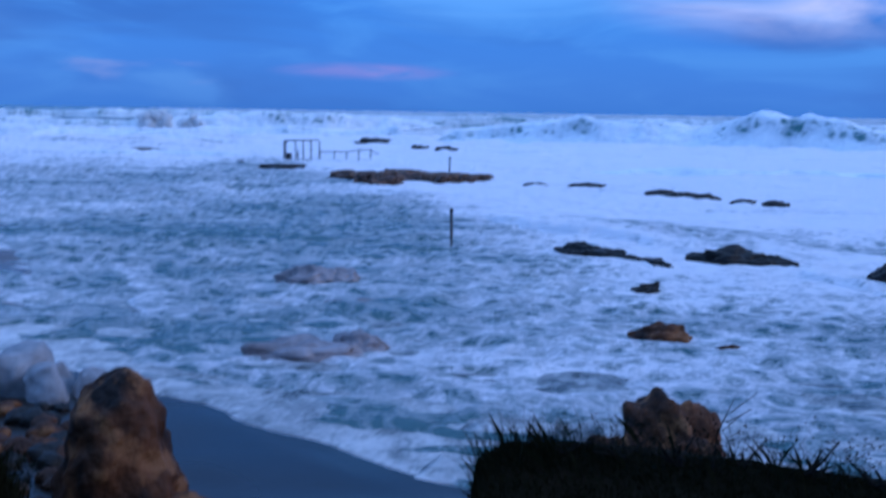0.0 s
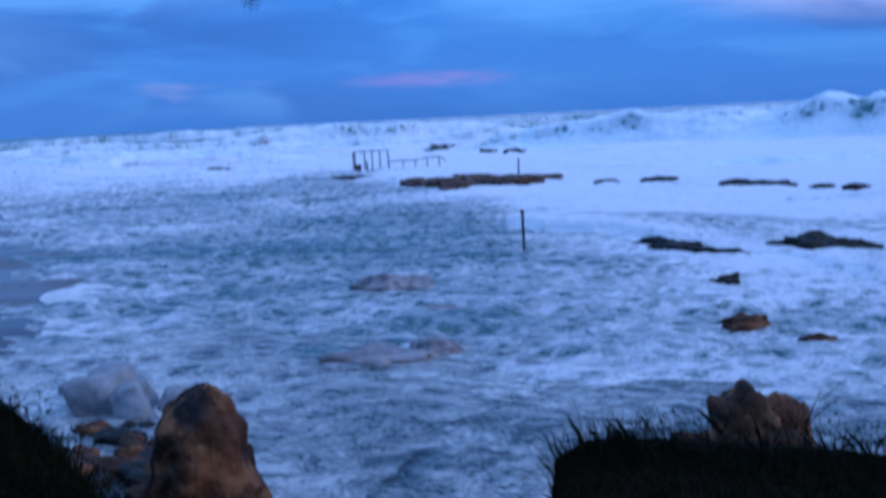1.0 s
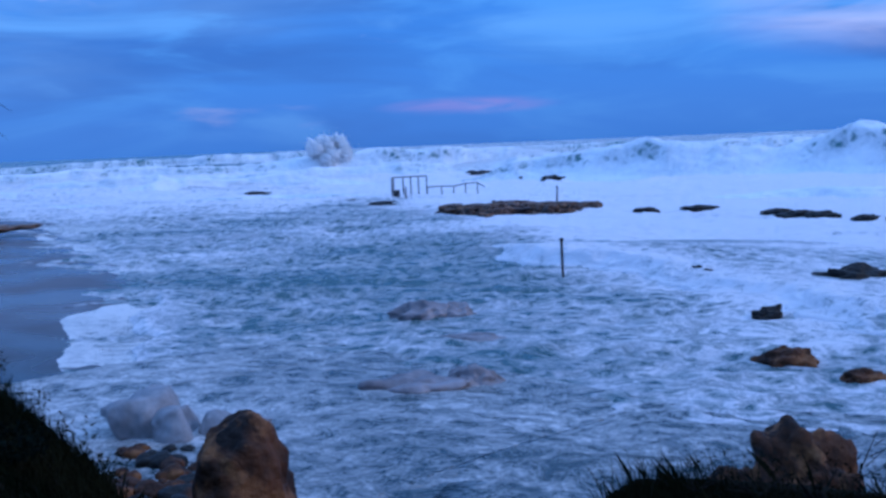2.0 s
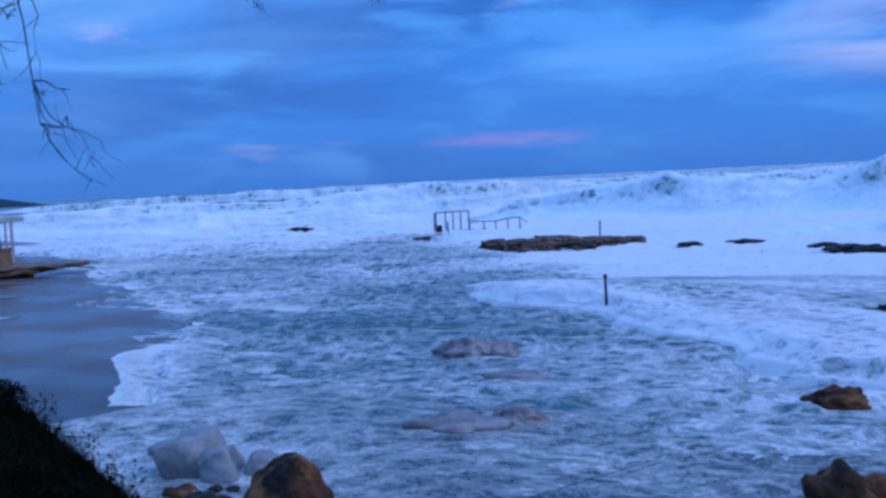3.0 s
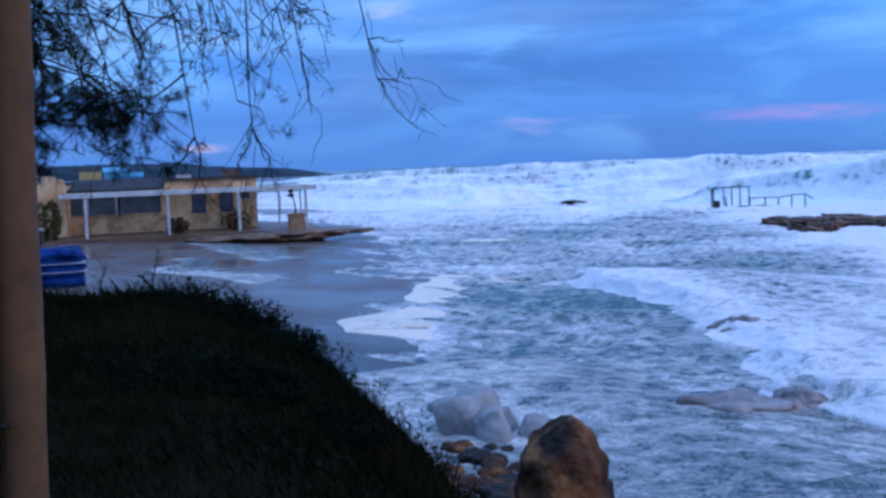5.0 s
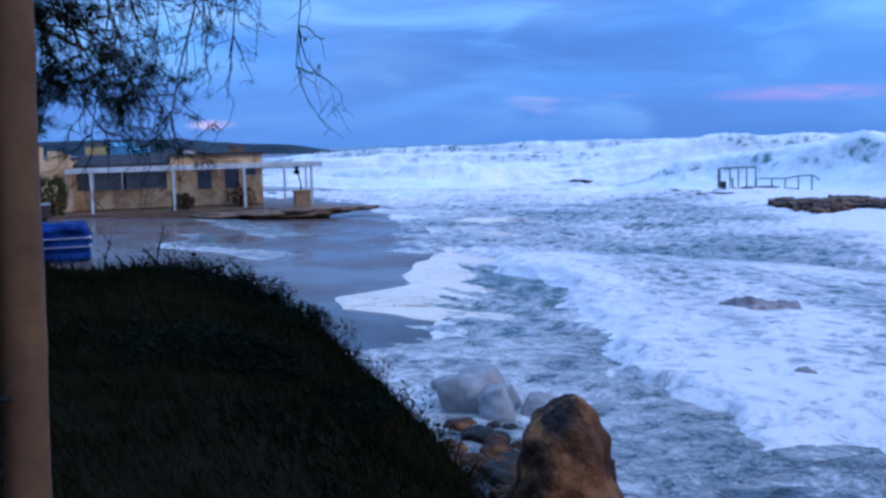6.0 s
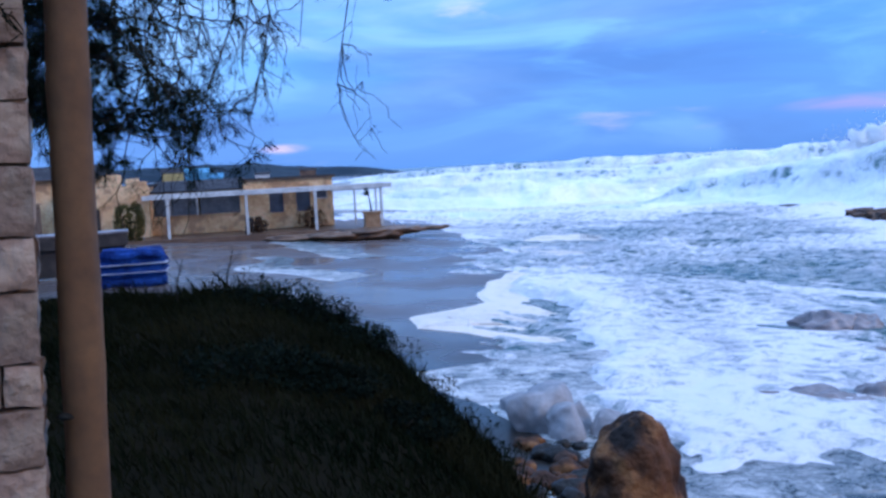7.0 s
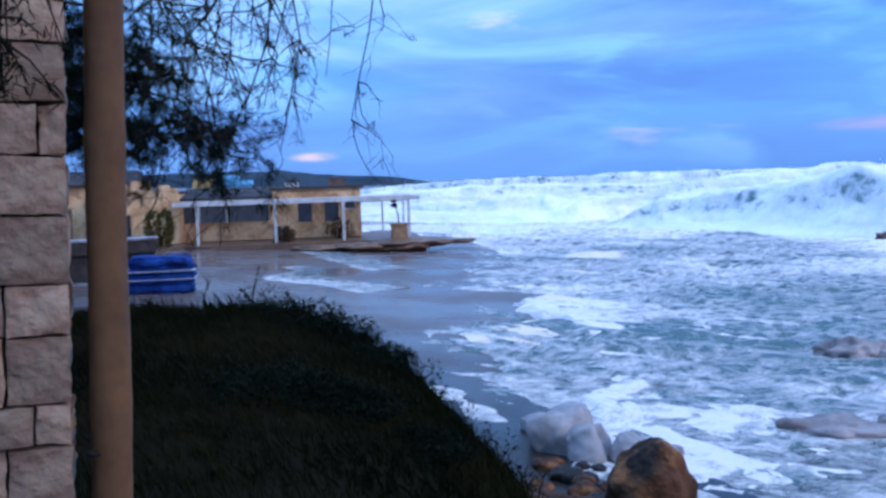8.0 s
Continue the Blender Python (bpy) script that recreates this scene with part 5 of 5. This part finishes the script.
def build_tree():
    """A wind-torn tamarisk: trunk behind the pillar, a bough overhead, drooping bare twigs with small feathery clumps, and one dense dark mass of foliage low down."""
    rng = np.random.default_rng(17)
    base = Vector((-6.58, 4.75, 3.0))
    root = empty("tamarisk_tree", Matrix.Translation(base))
    part("trunk", tube([(0, 0, -0.4), (0.1, 0.0, 0.9), (0.0, 0.1, 1.9), (0.25, 0.25, 2.9), (0.6, 0.4, 3.8)], [0.24, 0.2, 0.17, 0.13, 0.09], 12, 0.08), M_BARK, root, flat=False)
    bough = [Vector(p) for p in ((0.6, 0.4, 3.8), (1.3, 0.75, 4.05), (2.1, 1.15, 4.1), (3.0, 1.6, 4.0), (3.9, 2.0, 3.75))]
    part("bough", tube(bough, [0.085, 0.065, 0.05, 0.036, 0.02], 9, 0.06), M_BARK, root, flat=False)

    def needles(out, at, way, count, reach, spread):
        for _ in range(count):
            d = (Vector(rng.normal(0, 0.75, 3)) + way * 0.9 + Vector((0, 0, -0.35))).normalized()
            side = d.cross(Vector(rng.normal(0, 1, 3))).normalized() * rng.uniform(0.0016, 0.0034)
            o = at + Vector(rng.normal(0, spread, 3))
            ln = rng.uniform(0.4, 1.0) * reach
            out += [o - side, o + side, o + d * ln * 0.6 + side * 0.7, o + d * ln]

    def curve(p0, p1, steps, sag, wild):
        """Points from one end to the other, sagging and wandering on the way."""
        ln = (p1 - p0).length
        pts, off = [], Vector((0, 0, 0))
        for k in range(steps + 1):
            f = k / steps
            off = off * 0.8 + Vector(rng.normal(0, wild, 3)) * ln
            pts.append(p0.lerp(p1, f) + off * math.sin(math.pi * f) + Vector((0, 0, sag * ln * math.sin(math.pi * f))))
        return pts

    def spray(bm, out, p0, p1, radius, twigs, leafy_part, sag=0.10, needle=(5, 0.06), start=0.25):
        """One drooping stem with side twigs, and clumps of needles towards the ends."""
        pts = curve(p0, p1, 9, sag, 0.035)
        merge(bm, tube(pts, [radius * (1 - 0.78 * k / 9) for k in range(10)], 6))
        ln = (p1 - p0).length
        tips = [(pts[-1], (pts[-1] - pts[-2]).normalized())]
        for _ in range(twigs):
            i = int(rng.integers(int(start * 9) + 1, 10))
            d = ((pts[i] - pts[i - 1]).normalized() * 0.8 + Vector(rng.normal(0, 0.6, 3)) + Vector((0, 0, -0.12))).normalized()
            tl = ln * rng.uniform(0.12, 0.34)
            q = curve(pts[i], pts[i] + d * tl, 5, 0.05, 0.06)
            merge(bm, tube(q, [radius * 0.42, radius * 0.36, radius * 0.3, radius * 0.24, radius * 0.18, radius * 0.1], 4))
            tips.append((q[-1], d))
            for _ in range(3):
                j = int(rng.integers(1, 6))
                e = (d * 0.6 + Vector(rng.normal(0, 0.7, 3)) + Vector((0, 0, -0.2))).normalized()
                w = curve(q[j], q[j] + e * tl * rng.uniform(0.25, 0.5), 3, 0.0, 0.06)
                merge(bm, tube(w, [radius * 0.2, radius * 0.17, radius * 0.13, radius * 0.07], 4))
                tips.append((w[-1], e))
                if rng.uniform() < leafy_part:
                    for z in w[1:]:
                        needles(out, z, e, needle[0], needle[1], 0.012)
        for at, d in tips:
            if rng.uniform() < leafy_part:
                needles(out, at, d, needle[0] * 3, needle[1], 0.02)

    def limb_of(bm, out, pivot, k, keep=TREE_LIMBS):
        limb = part("limb", bm, M_BARK, root, flat=False)
        limb.matrix_basis = Matrix.Translation(pivot)
        if out:
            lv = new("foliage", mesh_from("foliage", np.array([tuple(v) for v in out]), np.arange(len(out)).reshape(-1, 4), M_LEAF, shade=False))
            lv.parent = limb
        keep.append((limb, pivot.copy(), k))

    def toward(az, el, r):
        a = radians(az)
        return Vector((-math.sin(a) * r, math.cos(a) * r, 4.55 + r * math.tan(radians(el)))) - base

    # drooping stems: where the tip hangs (bearing, rise, range), place along the bough, thickness, side twigs, share of leafy twigs
    hanging = (
        (28.0, 5.0, 6.9, 2.7, 0.016, 9, 0.15), (31.6, 3.2, 6.9, 2.2, 0.018, 11, 0.2), (34.8, 2.6, 7.0, 1.6, 0.020, 13, 0.2),
        (38.4, 1.7, 7.1, 1.2, 0.022, 15, 0.25), (36.6, 3.2, 6.8, 1.7, 0.016, 11, 0.5), (33.2, 6.2, 6.8, 2.1, 0.016, 11, 0.45),
        (30.6, 7.6, 6.9, 2.4, 0.014, 9, 0.3), (40.2, 3.8, 7.0, 1.0, 0.020, 13, 0.4), (42.0, 3.6, 7.2, 0.7, 0.022, 13, 0.4),
        (37.6, 6.6, 7.1, 1.4, 0.018, 12, 0.4), (41.0, 6.4, 7.2, 0.8, 0.020, 13, 0.4), (44.0, 5.2, 7.4, 0.4, 0.022, 13, 0.5),
        (34.8, 8.6, 7.2, 1.8, 0.016, 12, 0.4), (39.4, 8.8, 7.3, 1.2, 0.018, 13, 0.4), (43.0, 8.0, 7.3, 0.6, 0.018, 14, 0.5), (45.6, 7.4, 7.4, 0.3, 0.018, 14, 0.6), (36.2, 7.4, 7.0, 1.5, 0.016, 13, 0.5))
    for k, (az, el, r, along, radius, twigs, lp) in enumerate(hanging):
        i = int(along)
        p0 = bough[i].lerp(bough[i + 1], along - i)
        bm, out = bmesh.new(), []
        spray(bm, out, Vector((0, 0, 0)), toward(az, el, r) - p0, radius * 0.8, twigs, lp, 0.14)
        limb_of(bm, out, p0, k)
    # the dense dark mass of foliage low beside the trunk
    for k in range(17):
        az, el = rng.uniform(41.6, 51.0), rng.uniform(0.6, 7.5)
        if az < 43.5:
            el = min(el, 4.0)
        p0 = Vector((0.1, 0.1, 2.2)) + Vector(rng.normal(0, 0.12, 3)) + Vector((0, 0, rng.uniform(-0.3, 1.0)))
        bm, out = bmesh.new(), []
        spray(bm, out, Vector((0, 0, 0)), toward(az, el, rng.uniform(6.9, 7.7)) - p0, 0.016, 11, 1.0, 0.10, (9, 0.10), 0.3)
        limb_of(bm, out, p0, 20 + k)
    # the far sprig that the gusts throw up and down
    p0 = bough[1].copy()
    bm, out = bmesh.new(), []
    spray(bm, out, Vector((0, 0, 0)), toward(20.8, 7.8, 7.2) - p0, 0.018, 9, 0.6, 0.14, (10, 0.07), 0.75)
    limb_of(bm, out, p0, 0, SPRIG)
    # a bough that reaches over the pillar and hangs before it
    over = [(0.6, 0.4, 3.8), (2.2, -1.0, 4.05), (3.75, -2.5, 3.75), (4.50, -3.16, 2.9), (4.66, -3.34, 2.3), (4.68, -3.40, 1.95)]
    bm = tube(over, [0.05, 0.04, 0.03, 0.02, 0.012, 0.006], 7)
    out = []
    for k in range(46):
        f = rng.uniform(3.0, 4.95)
        i = int(f)
        p0 = Vector(over[i]).lerp(Vector(over[i + 1]), f - i)
        d = Vector((rng.normal(-0.15, 0.35), rng.normal(0.0, 0.35), rng.normal(-0.3, 0.3))).normalized()
        ln = rng.uniform(0.12, 0.34)
        merge(bm, tube([p0, p0 + d * ln * 0.5 + Vector((0, 0, 0.02)), p0 + d * ln], [0.004, 0.003, 0.0015], 4))
        for _ in range(6):
            needles(out, p0 + d * ln * rng.uniform(0.2, 1.0), d, 4, 0.06, 0.01)
    limb = part("limb", bm, M_BARK, root, flat=False)
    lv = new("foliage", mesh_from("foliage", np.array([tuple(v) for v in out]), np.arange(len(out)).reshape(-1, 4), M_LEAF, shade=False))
    lv.parent = limb
    tagged(root, "dark wind-torn tamarisk tree with drooping bare twigs", "tree")


build_pillar()
build_pole()
build_tree()


# ---------------- grass on the bank ----------------
def build_grass():
    rng = np.random.default_rng(23)

    def blades(name, label, az, r, length, width, mat=M_GRASS):
        x, y = -np.sin(np.radians(az)) * r, np.cos(np.radians(az)) * r
        z, earth = land(x, y)
        keep = earth > 0.6
        x, y, z, length = x[keep], y[keep], z[keep], length[keep]
        n = len(x)
        a = rng.uniform(0, 6.283, n)
        lean = rng.normal(0, 0.35, (n, 2)) + (-0.25, -0.15)
        base = np.stack([x, y, z - 0.03], -1)
        side = np.stack([np.cos(a), np.sin(a), 0 * a], -1) * width * rng.uniform(0.6, 1.4, (n, 1))
        tipv = np.stack([lean[:, 0], lean[:, 1], np.ones(n)], -1) * length[:, None]
        mid = base + tipv * 0.55 * np.array([0.7, 0.7, 1.05])
        v = np.stack([base - side, base + side, mid + side * 0.8, base + tipv, mid - side * 0.8], 1).reshape(-1, 3)
        f = np.arange(n * 5).reshape(-1, 5)
        ob = new(name, mesh_from(name, v, f, mat, shade=False))
        return tagged(ob, label, "grass", kind="stuff")

    n = 60000
    az = rng.uniform(20, 62, n)
    re = np.interp(az, EDGE_AZ, EDGE_R)
    r = re * (0.28 + 0.85 * np.sqrt(rng.uniform(0, 1, n)))
    blades("bank_grass", "short grass and weeds covering the bank, darkened as in shade", az, r, rng.uniform(0.05, 0.16, n), 0.006)
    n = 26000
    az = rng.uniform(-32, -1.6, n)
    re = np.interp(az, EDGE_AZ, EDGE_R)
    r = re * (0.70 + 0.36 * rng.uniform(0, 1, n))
    blades("bank_grass", "dense grass along the top of the bank, darkened as in shade", az, r, rng.uniform(0.03, 0.07, n), 0.004)
    n = 1000
    az = np.concatenate([rng.normal(-5, 3.2, n // 2), rng.uniform(-24, -2, n - n // 2)])
    r = np.interp(az, EDGE_AZ, EDGE_R) * rng.uniform(0.96, 1.10, n)
    blades("tall_grass", "thin tall dry stalks on the edge of the bank", az, r, rng.uniform(0.06, 0.26, n), 0.0018)
    n = 3600
    az = np.where(rng.uniform(0, 1, n) < 0.6, rng.uniform(21, 36, n), rng.uniform(22, 47, n))
    r = np.interp(az, EDGE_AZ, EDGE_R) * rng.uniform(0.95, 1.10, n)
    blades("tall_grass", "thin tall dry stalks along the slope", az, r, rng.uniform(0.10, 0.34, n), 0.004)


def build_shrubs():
    # low dark shrubs that round off the crest of the bank
    for k, (az, r, s) in enumerate(((38.5, 11.6, 0.5), (36.0, 11.2, 0.42), (33.6, 10.6, 0.35), (39.8, 7.9, 0.44), (37.6, 7.8, 0.44), (35.8, 7.7, 0.36), (31.5, 7.4, 0.32))):
        a = radians(az)
        x, y = -math.sin(a) * r, math.cos(a) * r
        z = float(land(x, y)[0])
        leafy("shrub", "low dense green shrub on the bank, darkened as in shade", "shrub", (x, y, z + s * 0.05), (s * 1.3, s * 1.1, s * 0.48), 2800, 0.026, M_LEAF, 40 + k, trunk=s * 0.3)
    # ragged weeds down the edge of the slope
    for k, (az, s) in enumerate(((22.5, 0.22), (24.3, 0.26), (26.2, 0.24), (28.0, 0.30), (29.8, 0.26), (31.6, 0.30), (40.0, 0.34))):
        a = radians(az)
        r = float(np.interp(az, EDGE_AZ, EDGE_R)) * 1.0
        x, y = -math.sin(a) * r, math.cos(a) * r
        z = float(land(x, y)[0])
        leafy("shrub", "ragged weeds on the edge of the slope, darkened as in shade", "shrub", (x, y, z + s * 0.15), (s * 1.2, s * 1.2, s * 0.7), 420, 0.022, M_GRASS, 80 + k, trunk=s * 0.4)
    # sparse twiggy shrubs on the edge before the sea
    for k, (az, s) in enumerate(((-7.2, 0.16), (-10.5, 0.24), (-13.5, 0.26), (-17.0, 0.20), (-20.5, 0.26), (-24.0, 0.24))):
        a = radians(az)
        r = float(np.interp(az, EDGE_AZ, EDGE_R)) * 1.02
        x, y = -math.sin(a) * r, math.cos(a) * r
        z = float(land(x, y)[0])
        leafy("shrub", "sparse twiggy shrub on the edge of the bank, darkened as in shade", "shrub", (x, y, z + s * 0.35), (s * 1.2, s, s * 0.6), 300, 0.011, M_LEAF, 60 + k, trunk=s * 0.5)
    # bare twigs on the crest
    rng = random.Random(8)
    for az, r, h in ((40.5, 11.8, 0.55), (43.2, 11.5, 0.5), (-0.4, 4.3, 0.75), (-15.5, 4.75, 0.35)):
        a = radians(az)
        x, y = -math.sin(a) * r, math.cos(a) * r
        z = float(land(x, y)[0])
        root = empty("dry_twig", pose(x, y, z))
        g = r / 12.0
        bm = tube([(0, 0, -0.05), (0.05 * h, 0, 0.5 * h), (0.25 * h, 0, h)], [0.012 * g, 0.009 * g, 0.004 * g], 5)
        for q in range(4):
            s = Vector((0.05 * h + 0.05 * q * h, 0, (0.4 + 0.13 * q) * h))
            merge(bm, tube([s, s + Vector((rng.uniform(-0.3, 0.4), rng.uniform(-0.2, 0.2), rng.uniform(0.1, 0.4))) * h], [0.006 * g, 0.003 * g], 4))
        part("twig", bm, M_BARK, root)
        tagged(root, "bare dry twig on the bank", "twig", "dry twigs")


build_grass()
build_shrubs()


# ---------------- what moves ----------------
def motions():
    walk(SEA, [(t, pose(0.22 * (4 - t) * 0.5, 0.95 * (4 - t), 0.03 * math.sin(t * 1.7) + 0.05 * float(1 - smooth(t, 0.3, 2.2)))) for t in (0, 1, 2, 3, 4, 5, 6, 7, 8)])
    for ob, deg, rows in WAVES:
        walk(ob, [(t, heading(x, y, z, deg)) for t, x, y, z in rows])
    # the swash runs up the sand and drains back
    walk(SWASH_A, [(t, pose(-0.83 * d, -0.55 * d, (0.035 if d > 0 else 0.075) * d)) for t, d in ((0, -2.5), (1.5, 0.6), (3, 0.5), (4.5, 0.1), (5.5, -0.3), (7, -0.6), (8, -1.2))])
    walk(SWASH_B, [(t, pose(-0.5 * d, -0.86 * d, (0.045 if d > 0 else 0.085) * d)) for t, d in ((0, 0.0), (0.4, 2.2), (0.8, 4.4), (1.5, 5.0), (3, 5.0), (5, 5.0), (6.5, 4.6), (7.3, 3.4), (8, 1.8))])
    walk(SWASH_C, [(t, pose(-0.83 * d, -0.55 * d, 0.035 * d)) for t, d in ((0, -1.0), (2, 0.3), (4.5, 0.5), (8, 0.2))])
    walk(SWASH_E, [(t, pose(-0.83 * d, -0.55 * d, (0.035 if d > 0 else 0.09) * d)) for t, d in ((0, -6.5), (1.5, -5.0), (2.2, -3.2), (2.8, -1.8), (3.5, -1.3), (4.5, -0.3), (5, 0.3), (6.5, 0.5), (8, -0.4))])
    walk(SWASH_D, [(t, pose(-0.83 * d, -0.55 * d, 0.035 * d)) for t, d in ((0, -0.8), (3, 0.2), (5, 0.6), (8, 0.3))])
    for ob, x, y, deg, rows in SPLASHES:
        walk(ob, [(t, heading(x, y, z, deg)) for t, z in rows])
    for limb, start, k in TREE_LIMBS:
        rows = []
        for q in range(17):
            t = q * 0.5
            g = math.sin(t * 2.6 + k * 1.1) + 0.5 * math.sin(t * 4.3 + k * 2.3)
            # the outer stems are blown back towards the trunk early and late
            back = 22.0 * float(smooth(t, 5.0, 6.5)) if k in (0, 1, 2, 3, 4, 5, 6, 7, 12, 16) else 0.0
            back += 14.0 * float(1 - smooth(t, 2.3, 3.4)) if k in (0, 1) else 0.0
            rows.append((t, pose(start.x, start.y, start.z, 2.2 * g - 0.4 * back, 2.6 * g + back, 3.0 * math.sin(t * 1.9 + k))))
        walk(limb, rows)
    limb, start, k = SPRIG[0]
    walk(limb, [(t, pose(start.x, start.y, start.z, 0, -3.0 * d, 0.6 * d)) for t, d in ((0, 6), (0.5, 5), (0.8, 0), (1.2, 6), (2, 6), (2.8, 7), (3, 6), (3.2, 1), (3.5, 6), (3.8, 4), (4, 3), (4.2, 4), (4.5, 2.5), (4.8, 3), (5, 7), (5.2, 8), (6.5, 10), (8, 10))])


motions()
